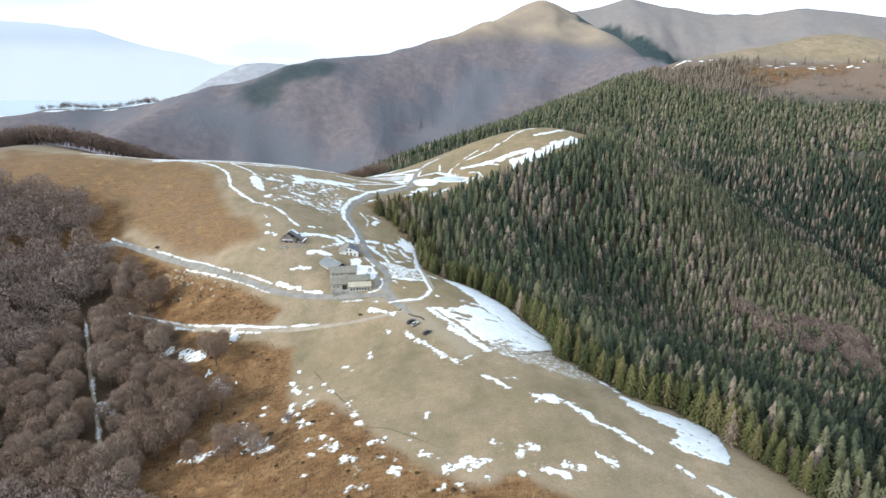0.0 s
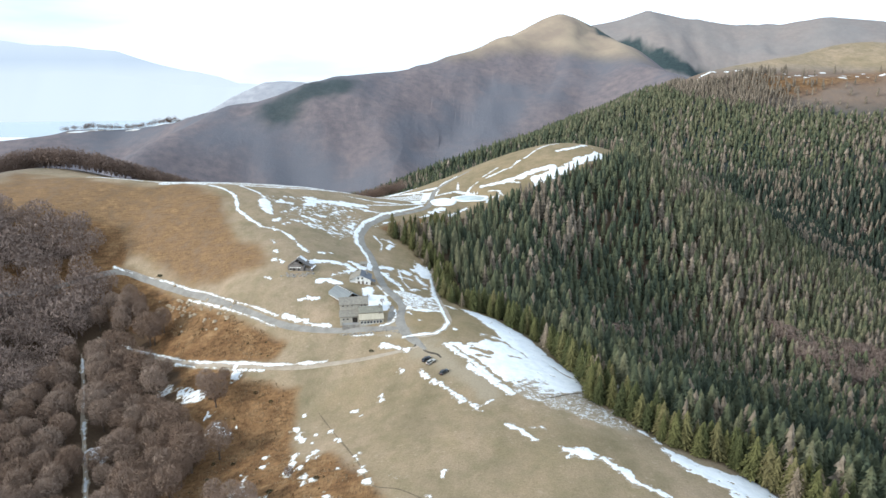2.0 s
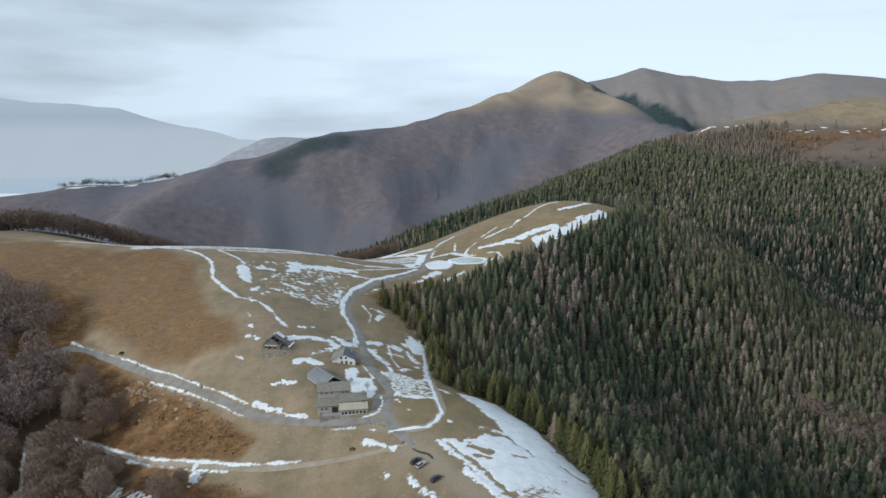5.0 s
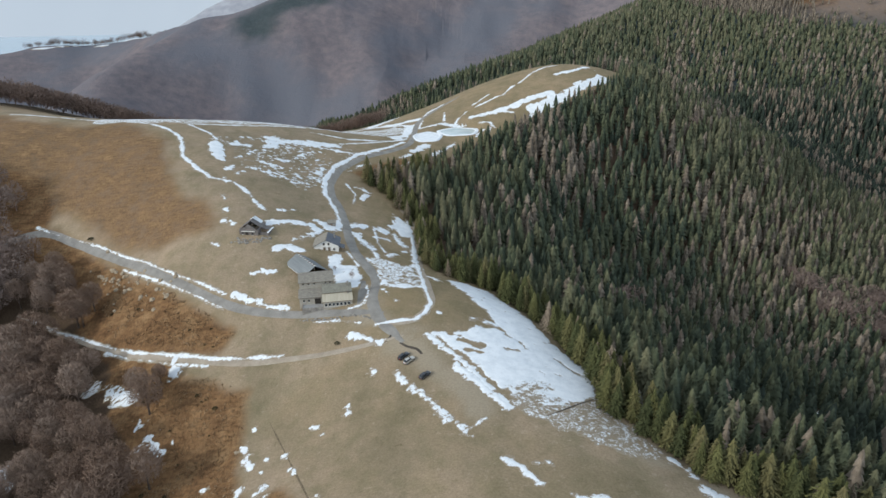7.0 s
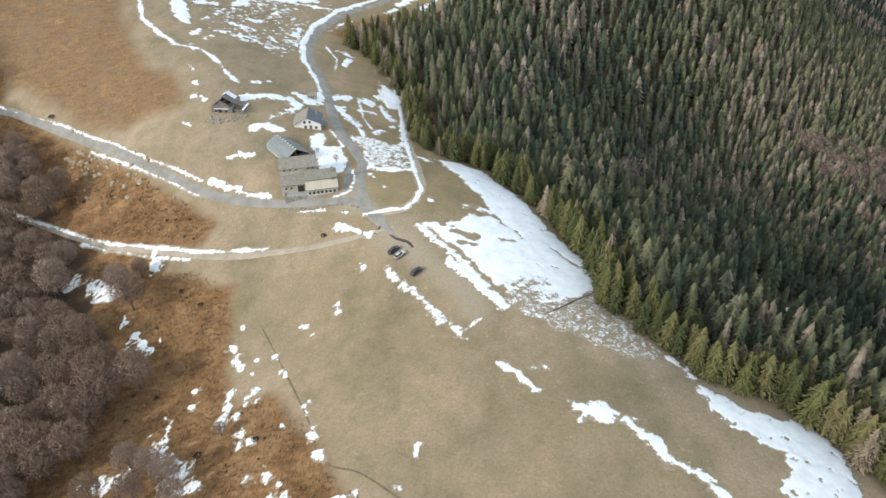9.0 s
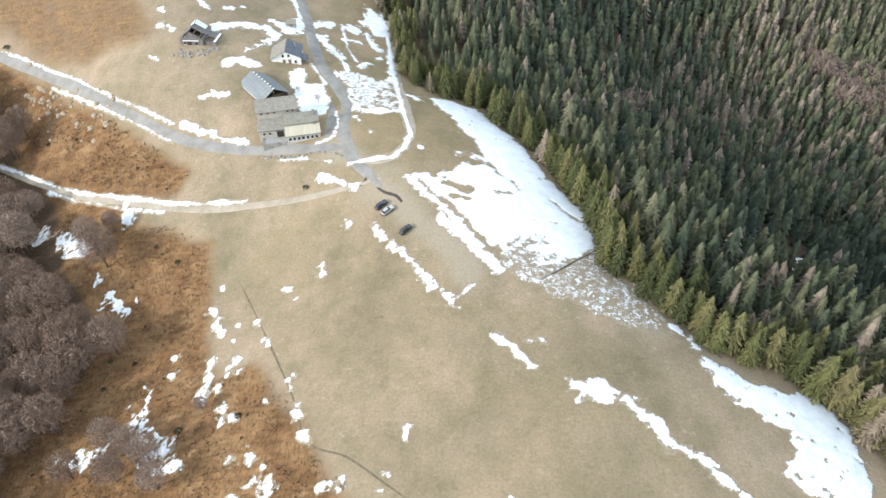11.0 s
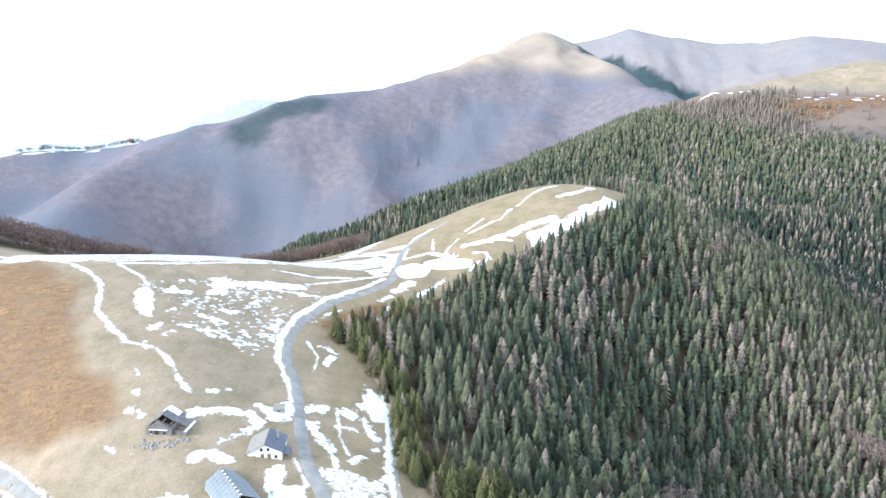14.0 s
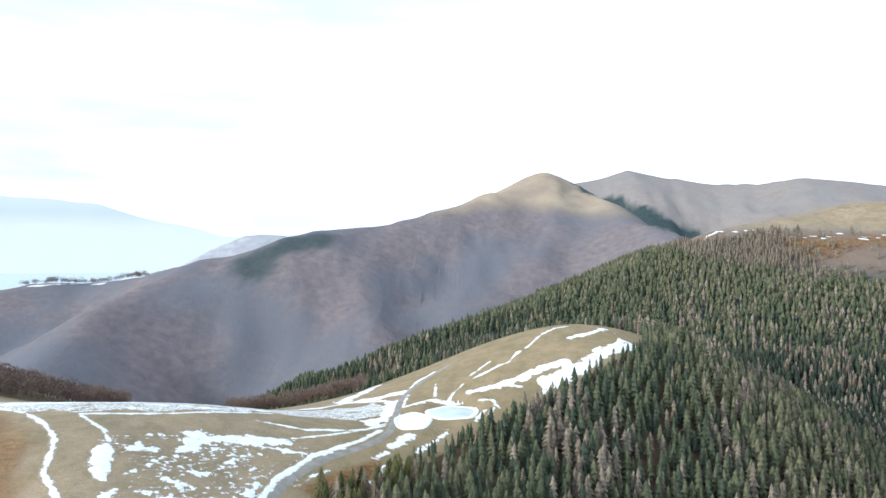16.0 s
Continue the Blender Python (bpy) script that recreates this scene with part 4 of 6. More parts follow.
# between the road, the ponds and the spruces
for k, (line, wide) in enumerate([([(-23, 492), (-16, 511)], 5.0), ([(-11, 494), (-1, 512)], 3.4), ([(-26, 465), (-18, 477)], 4.6), ([(-38, 440), (-30, 453), (-21, 467)], 3.0), ([(-5, 505), (4, 524)], 2.6), ([(-29, 478), (-24, 486)], 2.6)]):
    snow_patch(line, wide, 1.8, 4, 0.45, 175 + k, holes=0.12, speck=2.0)
# along the far ridge and the lake spur
for k in range(26):
    rs = random.Random(900 + k)
    a = 440 + 330 * (k + rs.random()) / 26
    b = float(np.interp(a, [440, 490, 540, 600, 680, 770], [1276, 1276, 1265, 1254, 1258, 1242])) + rs.gauss(0, 7)
    snow_patch([(a - 3, b), (a + rs.uniform(0, 6), b + rs.uniform(-4, 2))], rs.uniform(2.5, 5.5), 2.6, 6, 0.9, 200 + k, 0.4, clear=False)
snow_patch([(404, 1250), (424, 1264), (452, 1277)], 4.5, 2.4, 8, 0.9, 72, 0.4, clear=False)
snow_patch([(-1600, 2650), (-1470, 2745), (-1299, 2745), (-1180, 2765)], 16, 16, 60, 5, 75, 1.5, clear=False)

# in gaps of the spruce forest
for k, (a, b) in enumerate(CLEARINGS):
    snow_patch([(a - 1, b), (a + 2, b + 3)], 3.4, 2.0, 3, 0.5, 90 + k)
# on the forest track and low on the bracken
snow_patch([(-184, 314), (-177, 302), (-161, 273), (-145, 246), (-131, 221)], 1.2, 0.7, 4, 0.4, 110, even=0.7)
snow_patch([(-143, 247), (-138, 243)], 5, 2.5, 3, 0.45, 111, 0.12, holes=0.35, speck=1.2)
for k, (a, b) in enumerate([(-36, 188), (-24, 166), (-12, 170), (-4, 176), (27, 176), (50, 172), (40, 168), (-28, 180), (-45, 196), (-20, 186)]):
    snow_patch([(a - 2, b), (a + 2, b - 1)], 2.6, 2.0, 2.5, 0.35, 112 + k, 0.12, holes=0.42, speck=1.2)
# small drifts along the upper path and the field furrow
for k, (a, b, c) in enumerate([(-107, 385, 1.6), (-102.5, 369, 2.2), (-98.5, 358, 1.8), (-97, 349.5, 2.0), (-93, 348, 1.6), (-46, 235, 1.3), (-42, 228, 1.6), (-33, 212, 1.4), (-27, 197, 1.5), (-115, 433, 3.0), (-92, 415, 2.6), (-78, 412, 2.8), (-136, 471, 3.4)]):
    snow_patch([(a - 0.8, b + 1.2), (a + 0.6, b - 1.0)], c, 1.0, 2.0, 0.35, 125 + k)


# ---------------------------------------------------------------- ponds
def pond(cx, cy, rx, ry, turn, cover, label):
    a = np.linspace(0, 2 * np.pi, 72, endpoint=False)
    r = 1 + 0.07 * np.sin(2 * a + 1) + 0.04 * np.sin(5 * a)
    c, s = math.cos(turn), math.sin(turn)
    def ring(k, z):
        ex, ey = rx * r * k * np.cos(a), ry * r * k * np.sin(a)
        x, y = cx + ex * c - ey * s, cy + ex * s + ey * c
        return np.stack([x, y, np.full(72, level + z) if k < 1.1 else height(x, y) + z], 1)
    level = pond_level()
    base = empty("pond", pose(0, 0, 0), label, "pond", "ponds")
    mesh_object("ice", ring(0.94, 0.16), [list(range(72))], cover, base)
    rows = [ring(0.92, 0.1), ring(0.98, 0.45), ring(1.05, 0.5), ring(1.16, 0.05), ring(1.2, -0.25)]
    band = [[72 * k + i, 72 * k + (i + 1) % 72, 72 * k + 72 + (i + 1) % 72, 72 * k + 72 + i] for k in range(4) for i in range(72)]
    mesh_object("bank", np.concatenate(rows), band, PACKED_SNOW, base, True)


pond(*PONDS[0], PACKED_SNOW, "frozen pond covered with snow beside the road")
pond(*PONDS[1], ICE, "frozen round pond with pale blue ice and a snowy rim")


# ---------------------------------------------------------------- bracken
def bracken(name, outline, count, tall, seed):
    """Upright dead fronds in small clumps."""
    r = np.random.RandomState(seed)
    ox, oy = np.array(outline, float).T
    x, y = r.uniform(ox.min(), ox.max(), count), r.uniform(oy.min(), oy.max(), count)
    d = inside_of(x, y, outline) + 6 * fbm(x, y, 14, 3, seed)
    roads = np.minimum(to_line(x, y, ROAD_LEFT)[0], to_line(x, y, TRACK_LOW)[0])
    keep = (d > 0.5) & (fbm(x, y, 7, 3, seed + 1) > -0.12) & (roads > 3.2)
    x, y = x[keep], y[keep]
    n = len(x)
    z = height(x, y)
    vs, tones = [], []
    for _ in range(4):
        a, w = r.uniform(0, 6.28, n), r.uniform(0.07, 0.2, n)
        px, py = x + r.normal(0, 0.25, n), y + r.normal(0, 0.25, n)
        h = tall * r.uniform(0.5, 1.2, n)
        lx, ly = r.normal(0, 0.3, n) * h, r.normal(0, 0.3, n) * h
        c, s = np.cos(a) * w, np.sin(a) * w
        vs.append(np.stack([np.stack([px - c, py - s, z - 0.1], 1), np.stack([px + c, py + s, z - 0.1], 1), np.stack([px + lx, py + ly, z + h], 1)], 1).reshape(-1, 3))
        tones.append(np.repeat(0.7 * np.clip(0.5 + 1.1 * fbm(x, y, 11, 3, seed + 2) + r.normal(0, 0.22, n), 0, 1), 3))
    v = np.concatenate(vs)
    ob = mesh_object(name, v, np.arange(len(v)).reshape(-1, 3), FRONDS)
    ob.data.attributes.new("tone", "FLOAT", "POINT").data.foreach_set("value", np.concatenate(tones).astype(np.float32))
    return tagged(ob, "rusty dead bracken and tawny grass tufts", "bracken", kind="stuff")


FRONDS = by_object("dead_fronds", [(0.0, (0.175, 0.108, 0.060)), (0.4, (0.265, 0.172, 0.094)), (0.75, (0.350, 0.250, 0.150)), (1.0, (0.440, 0.340, 0.215))], island=True)
bracken("bracken_low", BRACKEN_LOW, 30000, 0.48, 301)
bracken("bracken_bank", BRACKEN_BANK, 9000, 0.45, 305)


# ---------------------------------------------------------------- trees
def spruce_crown(rng, boughs=60, sprays=10, spread=0.27, size=1.0, sparse=0.0, core=0.5):
    """A crown one metre high: drooping boughs, each a comb of narrow needle sprays, round a thin core."""
    v, f = [], []
    def leaf(root, d, long, w):
        side = d.cross(Vector((rng.gauss(0, 0.5), rng.gauss(0, 0.5), 1.0))).normalized() * w
        k, mid = len(v), root + d * long * 0.45
        v.extend([root[:], (mid + side)[:], (root + d * long)[:], (mid - side)[:]])
        f.extend([(k, k + 1, k + 2), (k, k + 2, k + 3)])
    lop = rng.uniform(0, 6.28)
    for i in range(boughs):
        u = 1 - ((i + rng.random()) / boughs) ** 0.62
        z = 0.05 + 0.93 * u
        a = i * 2.4 + rng.gauss(0, 0.25)
        r = (spread * (1 - u) ** 0.68 * (0.78 + 0.22 * min(1, u * 6)) + 0.012) * rng.uniform(0.74, 1.14) * (1 + 0.1 * math.cos(a - lop))
        out = Vector((math.cos(a), math.sin(a), 0))
        drop = r * rng.uniform(0.25, 0.6)
        tip, top = out * r + Vector((0, 0, z - drop)), Vector((0, 0, min(0.99, z + 0.45 * r)))
        for j in range(sprays):
            if rng.random() < sparse:
                continue
            t = 0.28 + 0.72 * (j + 0.5) / sprays
            root = top.lerp(tip, t) + Vector((0, 0, 0.12 * r * math.sin(3.14 * t)))
            fan = (1 if j % 2 else -1) * rng.uniform(0.35, 0.95) * (1.15 - 0.6 * t)
            d = Vector((math.cos(a + fan), math.sin(a + fan), rng.uniform(-0.6, 0.05))).normalized()
            long = (0.34 * r + 0.018) * rng.uniform(0.7, 1.25) * (1.1 - 0.45 * abs(t - 0.5))
            leaf(root, d, long, (0.16 * long + 0.004) * size)
    for k in range(max(4, boughs // 7)):
        a = rng.uniform(0, 6.28)
        leaf(Vector((0, 0, rng.uniform(0.88, 0.95))), Vector((0.35 * math.cos(a), 0.35 * math.sin(a), 1)).normalized(), 0.05, 0.006 * size)
    skirts(rng, v, f, 11, 9, spread * core, 1.0)
    return np.array([tuple(p) for p in v], float), np.array(f)


def skirts(rng, v, f, tiers, points, spread, jag, droop=0.5, base=0.04):
    """Tiers of drooping boughs round a stem one metre high: each a ring whose rim runs out into uneven tips."""
    lop, lean = rng.uniform(0, 6.28), rng.uniform(0.04, 0.14)
    for k in range(tiers):
        u = k / tiers
        z = base + (0.97 - base) * (u ** 0.92)
        deep = (0.97 - base) / tiers * rng.uniform(1.5, 2.1)
        out = spread * (1 - u) ** 0.8 * (0.78 + 0.22 * min(1, u * 6)) * rng.uniform(0.88, 1.1) + 0.012
        turn, n = rng.uniform(0, 6.28), max(5, round(points * (1 - 0.45 * u)))
        b = len(v)
        top = min(0.995, z + deep)
        v.append((0, 0, top))
        for i in range(2 * n):
            a = turn + 3.14159 * i / n + rng.gauss(0, 0.12) / n * 5
            tip = i % 2 == 0
            r = out * (rng.uniform(0.86, 1.0 + 0.3 * jag) if tip else rng.uniform(0.95 - 0.45 * jag, 0.98 - 0.25 * jag)) * (1 + lean * math.cos(a - lop))
            v.append((r * math.cos(a), r * math.sin(a), z + (-droop * 0.14 * out if tip else 0.25 * out) + rng.gauss(0, 0.05) * out))
        f.extend((b, b + 1 + i, b + 1 + (i + 1) % (2 * n)) for i in range(2 * n))


def cone_crown(rng, tiers=9, points=9, spread=0.22, jag=1.0):
    """A conifer one metre high, dense and evenly tapered, with ragged tiers."""
    v, f = [], []
    skirts(rng, v, f, tiers, points, spread, jag)
    return np.array(v, float), np.array(f)


def trunk_mesh(name, tall, radius, sides=7):
    v, f = [], []
    for k, (z, r) in enumerate(((-0.06, 1.25), (0.02, 1.0), (0.5, 0.6), (1.0, 0.1))):
        v += [(radius * r * math.cos(6.283 * i / sides), radius * r * math.sin(6.283 * i / sides), z * tall) for i in range(sides)]
        if k:
            f += [[(k - 1) * sides + i, (k - 1) * sides + (i + 1) % sides, k * sides + (i + 1) % sides, k * sides + i] for i in range(sides)]
    me = bpy.data.meshes.new(name)
    me.from_pydata(v, [], f)
    me.materials.append(BARK)
    return me


def blade_mesh(name, v, f, mat):
    me = bpy.data.meshes.new(name)
    me.from_pydata(v.tolist(), [], f.tolist())
    me.materials.append(mat)
    return me


rng = random.Random(4)
SPRUCES = [spruce_crown(rng, 62, 8, k, 1.0, 0.0, 0.86) for k in (0.19, 0.215, 0.24, 0.27)]
MID_SPRUCES = [cone_crown(rng, 13, 10, k) for k in (0.18, 0.20, 0.225, 0.25, 0.19, 0.215)]
LARCHES = [spruce_crown(rng, 76, 9, k, 0.8, 0.0, 0.62) for k in (0.2, 0.24)]
FAR_SPRUCES = [cone_crown(rng, 6, 6, k) for k in (0.175, 0.195, 0.215, 0.235, 0.185, 0.205)]
FAR_LARCHES = [cone_crown(rng, 7, 7, k, 1.25) for k in (0.16, 0.19, 0.215)]
TINY = [cone_crown(rng, 2, 6, k) for k in (0.19, 0.215, 0.24)]


def bare_crown(rng, twigs=3000, lobes=4, wide=0.38, thin=1.0, low=0.2):
    """A leafless crown one metre high: limbs that fork into a dense domed haze of fine twigs."""
    v, f = [], []
    def blade(a, b, side, w):
        s = side.normalized() * w
        k = len(v)
        v.extend([(a - s)[:], (a + s)[:], b[:]])
        f.append((k, k + 1, k + 2))
    balls = [(Vector((0, 0, 0.62)), wide * 0.92, 0.37)]
    for i in range(lobes):
        a = 6.283 * (i + rng.uniform(-0.3, 0.3)) / lobes
        r = wide * rng.uniform(0.3, 0.5)
        balls.append((Vector((r * math.cos(a), r * math.sin(a), rng.uniform(0.5, 0.66))), wide * rng.uniform(0.52, 0.7), rng.uniform(0.22, 0.3)))
    for c, _, _ in balls:
        mid = Vector((c.x * 0.4, c.y * 0.4, 0.3))
        for _ in range(2):
            blade(Vector((0, 0, rng.uniform(0.1, 0.24))), mid, Vector((rng.gauss(0, 1), rng.gauss(0, 1), 0.1)), 0.012)
            blade(mid, c, Vector((rng.gauss(0, 1), rng.gauss(0, 1), 0.1)), 0.008)
    for n in range(twigs):
        c, rx, rz = balls[0 if n % 2 else 1 + n // 2 % lobes]
        a, h = rng.uniform(0, 6.283), rng.uniform(-0.8, 1)
        q = math.sqrt(1 - h * h)
        out = Vector((q * math.cos(a), q * math.sin(a), h))
        s = rng.uniform(0.72, 1.0) ** 0.6
        p = c + Vector((out.x * rx, out.y * rx, out.z * rz)) * s
        if p.z < low or p.z > 1.0:
            continue
        d = (out * 0.7 + Vector((rng.gauss(0, 0.55), rng.gauss(0, 0.55), 0.45 + rng.gauss(0, 0.4)))).normalized()
        blade(p - d * rng.uniform(0.05, 0.1), p, d.cross(out + Vector((rng.gauss(0, 0.25), rng.gauss(0, 0.25), rng.gauss(0, 0.25)))), rng.uniform(0.0035, 0.0065) * thin)
    return np.array(v, float), np.array(f)


BARE = [bare_crown(rng, 2300, 4, k, 1.18) for k in (0.35, 0.38, 0.41, 0.37)]
BARE_FAR = [bare_crown(rng, 540, 4, k, 2.2) for k in (0.36, 0.39, 0.42)]
BARE_THIN = [bare_crown(rng, 230, 3, 0.42, 3.2, 0.16) for _ in range(3)]


def scatter(x0, x1, y0, y1, gap, seed):
    r = np.random.RandomState(seed)
    xs, ys = np.meshgrid(np.arange(x0, x1, gap), np.arange(y0, y1, gap))
    xs = xs + np.where(np.arange(xs.shape[0]) % 2, gap / 2, 0)[:, None]
    x = xs.ravel() + r.uniform(-0.42, 0.42, xs.size) * gap
    y = ys.ravel() + r.uniform(-0.42, 0.42, ys.size) * gap
    return x, y, r


def joined(name, spots, shapes, mat, label, category, seed, warm=None):
    """One mesh of many trees: spots are rows of x, y, ground, height."""
    r = np.random.RandomState(seed)
    vs, fs, tones, base = [], [], [], 0
    pick = r.randint(0, len(shapes), len(spots))
    for k, (v, f) in enumerate(shapes):
        mine = spots[pick == k]
        if not len(mine):
            continue
        a = r.uniform(0, 6.28, len(mine))
        c, s = np.cos(a)[:, None], np.sin(a)[:, None]
        wide = mine[:, 3:4] * r.uniform(0.85, 1.2, (len(mine), 1))
        lean = r.normal(0, 0.02, (len(mine), 2))
        px = (v[None, :, 0] * c - v[None, :, 1] * s) * wide
        py = (v[None, :, 0] * s + v[None, :, 1] * c) * wide
        pz = v[None, :, 2] * mine[:, 3:4]
        px, py = px + pz * lean[:, :1] + mine[:, :1], py + pz * lean[:, 1:] + mine[:, 1:2]
        vs.append(np.stack([px, py, pz + mine[:, 2:3]], -1).reshape(-1, 3))
        tones.append(np.repeat(0.72 * r.uniform(0, 1, len(mine)) + (0 if warm is None else warm[pick == k]), len(v)))
        fs.append((f[None] + (np.arange(len(mine)) * len(v))[:, None, None] + base).reshape(-1, 3))
        base += len(mine) * len(v)
    ob = mesh_object(name, np.concatenate(vs), np.concatenate(fs), mat)
    ob.data.attributes.new("tone", "FLOAT", "POINT").data.foreach_set("value", np.concatenate(tones).astype(np.float32))
    return tagged(ob, label, category, kind="stuff")


def plant(spots, crowns, trunk, name, label, category, group, seed):
    """Single trees, each with trunk and crown."""
    r = random.Random(seed)
    for n, (x, y, z, tall) in enumerate(spots):
        tree = empty(name, pose(x, y, z, 0, 0, r.uniform(0, 360)) @ Matrix.Diagonal((tall, tall, tall, 1)), label, category, group)
        for nm, me in (("trunk", trunk), ("crown", r.choice(crowns))):
            ob = new(nm, me)
            ob.parent = tree


def build_woods():
    x, y, r = scatter(-290, 780, 60, 960, 5.2, 11)
    ex, ey, er = scatter(-60, 140, 165, 480, 4.3, 13)
    rim = inside_of(ex, ey, WOOD_EDGE)
    ex, ey = ex[(rim > -2.2) & (rim < 3.5)], ey[(rim > -2.2) & (rim < 3.5)]
    x, y = np.append(x, ex), np.append(y, ey)
    d = inside_of(x, y, WOOD_EDGE)
    keep = (x < 0.74 * y + 60) & (d > np.where(y > 520, 2.5, -2.2)) & (r.uniform(0, 1, len(x)) < np.where(d < 8, 0.97, 0.92))
    x, y, d = x[keep], y[keep], d[keep]
    gap = np.minimum.reduce([np.hypot(x - a, y - b) for a, b in CLEARINGS])
    x, y, d = x[gap > 6.5], y[gap > 6.5], d[gap > 6.5]
    tall = np.clip(14.6 + 4.5 * fbm(x, y, 60, 3, 41) * 2 + r.normal(0, 2.0, len(x)), 6.5, 20) * np.where(d < 14, 0.78, 1.0)
    spots = np.stack([x, y, height(x, y) - 0.2, tall], 1)
    brown = (r.uniform(0, 1, len(x)) < np.clip(0.07 + 0.9 * (fbm(x, y, 70, 3, 43) - 0.11) + 0.34 * np.exp(-((x - 205) ** 2 + (y - 505) ** 2) / 62**2) + 0.22 * np.exp(-((x - 125) ** 2 + (y - 560) ** 2) / 40**2) + 0.12 * np.exp(-((d - 8) / 9) ** 2) + 0.26 * smooth(150, 300, x) * smooth(340, 480, y), 0.05, 0.62))
    leafless = (1.0 * fbm(x, y, 60, 3, 47) + 0.8 * np.exp(-((x - 305) ** 2 + (y - 425) ** 2) / 46**2) > 0.46 + 0.3 * r.uniform(0, 1, len(x))) & (d > 60)
    front = (d < 16) & (y > 170) & (y < 470) & (x < 130)
    order = np.argsort(d + np.where(front, 0, 1e6))[:300]
    single = np.zeros(len(x), bool)
    single[order] = front[order]
    needles = [blade_mesh("spruce_crown", v, f, SPRUCE_NEEDLES) for v, f in SPRUCES]
    twigs = [blade_mesh("larch_crown", v, f, LARCH_TWIGS) for v, f in LARCHES]
    stem = trunk_mesh("conifer_trunk", 0.97, 0.016)
    plant(spots[single & ~brown], needles, stem, "spruce_tree", "yellow-green spruce with drooping boughs at the forest edge", "tree", "edge trees", 1)
    plant(spots[single & brown], twigs, stem, "larch_tree", "leafless tan larch at the forest edge", "tree", "edge trees", 2)
    dead = [blade_mesh("dead_crown", v, f, PALE_TWIGS) for v, f in LARCHES[:1]]
    plant([(61.5, 248.5, ground_at(61.5, 248.5) - 0.2, 9.5), (59.2, 251.0, ground_at(59.2, 251.0) - 0.2, 8.0)], dead, stem, "dead_tree", "bleached dead conifer standing before the spruces", "tree", "edge trees", 33)
    rest = ~single
    # shade in the hollow behind the spur, put into a darker needle tone
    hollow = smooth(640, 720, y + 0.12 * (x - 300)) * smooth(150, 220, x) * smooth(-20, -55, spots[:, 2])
    # sunlight on the spur above the hollow, put into a lighter needle tone
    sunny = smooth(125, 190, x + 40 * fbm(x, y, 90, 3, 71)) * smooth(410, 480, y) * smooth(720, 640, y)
    close = (y < 480) & (d < 60)
    # the tone also rises towards the edge, for its sunlit rows
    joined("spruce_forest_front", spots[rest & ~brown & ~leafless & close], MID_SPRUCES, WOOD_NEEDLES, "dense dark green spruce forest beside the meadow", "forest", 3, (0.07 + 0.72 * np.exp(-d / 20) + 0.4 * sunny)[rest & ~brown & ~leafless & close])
    # the tone drops on the near slope too, for the shade there
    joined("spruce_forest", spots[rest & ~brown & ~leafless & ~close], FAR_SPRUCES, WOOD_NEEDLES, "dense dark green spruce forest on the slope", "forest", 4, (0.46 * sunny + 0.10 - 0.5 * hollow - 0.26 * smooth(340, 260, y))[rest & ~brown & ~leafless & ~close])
    joined("larch_forest", spots[rest & brown & ~leafless], FAR_LARCHES, LARCH_STUFF, "tan leafless larches scattered among the spruces", "forest", 5)
    few = spots[rest & leafless]
    joined("valley_wood", few, BARE_FAR, BARE_STUFF, "grey-brown leafless broadleaf wood in the hollow", "forest", 6)
    # the wooded ridge beyond
    x, y, r = scatter(-420, 1500, 820, 1760, 6.3, 12)
    ridge, crest, _ = to_line(x, y, WOODED_RIDGE)
    z = height(x, y)
    patchy = fbm(x, y, 300, 4, 31)
    keep = (ridge + 120 * patchy < 470) & (z + 10 * patchy < np.interp(x, [330, 400, 540, 620], [92, 66, 50, 44]) + r.uniform(-7, 7, len(x))) & (inside_of(x, y, WOOD_EDGE) < 1.5) & (x < 560 + (y - 820) * 0.95)
    x, y, z = x[keep], y[keep], z[keep]
    tall = np.clip(15.0 + r.normal(0, 2.5, len(x)), 8, 21)
    spots = np.stack([x, y, z - 0.3, tall], 1)
    brown = r.uniform(0, 1, len(x)) < np.clip(0.05 + 0.6 * (fbm(x, y, 110, 3, 44) - 0.08) + 0.32 * smooth(380, 520, x) * smooth(-45, 10, z), 0.03, 0.5)
    # haze over the ridge is put into a needle tone lighter with height
    joined("ridge_spruce_forest", spots[~brown], TINY, WOOD_NEEDLES, "dark spruce forest covering the far ridge", "forest", 7, (0.34 * smooth(-40, 40, z) + 0.12)[~brown])
    x, y, r = scatter(330, 860, 1000, 1360, 5.0, 14)
    z = height(x, y)
    keep = (z > np.interp(x, [330, 400, 540, 620], [86, 60, 46, 40]) + 12 * fbm(x, y, 60, 2, 3)) & (z < np.interp(x, [400, 470, 560], [94, 107, 120])) & (r.uniform(0, 1, len(x)) < np.interp(x, [330, 500, 570, 640], [0.95, 0.85, 0.12, 0.03])) & (y < 1345)
    scrub = np.stack([x, y, z - 0.3, np.clip(12 + r.normal(0, 2, len(x)), 7, 16)], 1)[keep]
    joined("ridge_scrub", scrub, FAR_LARCHES, LARCH_STUFF, "tan leafless larches thinning out below the snowy crest", "forest", 15)
    t = np.sort(r.uniform(0, 1, 150))
    x, y = np.interp(t, [0, 0.3, 0.6, 1], [-1620, -1480, -1300, -1130]) + r.normal(0, 6, 150), np.interp(t, [0, 0.3, 0.6, 1], [2665, 2760, 2768, 2785]) + r.normal(0, 8, 150)
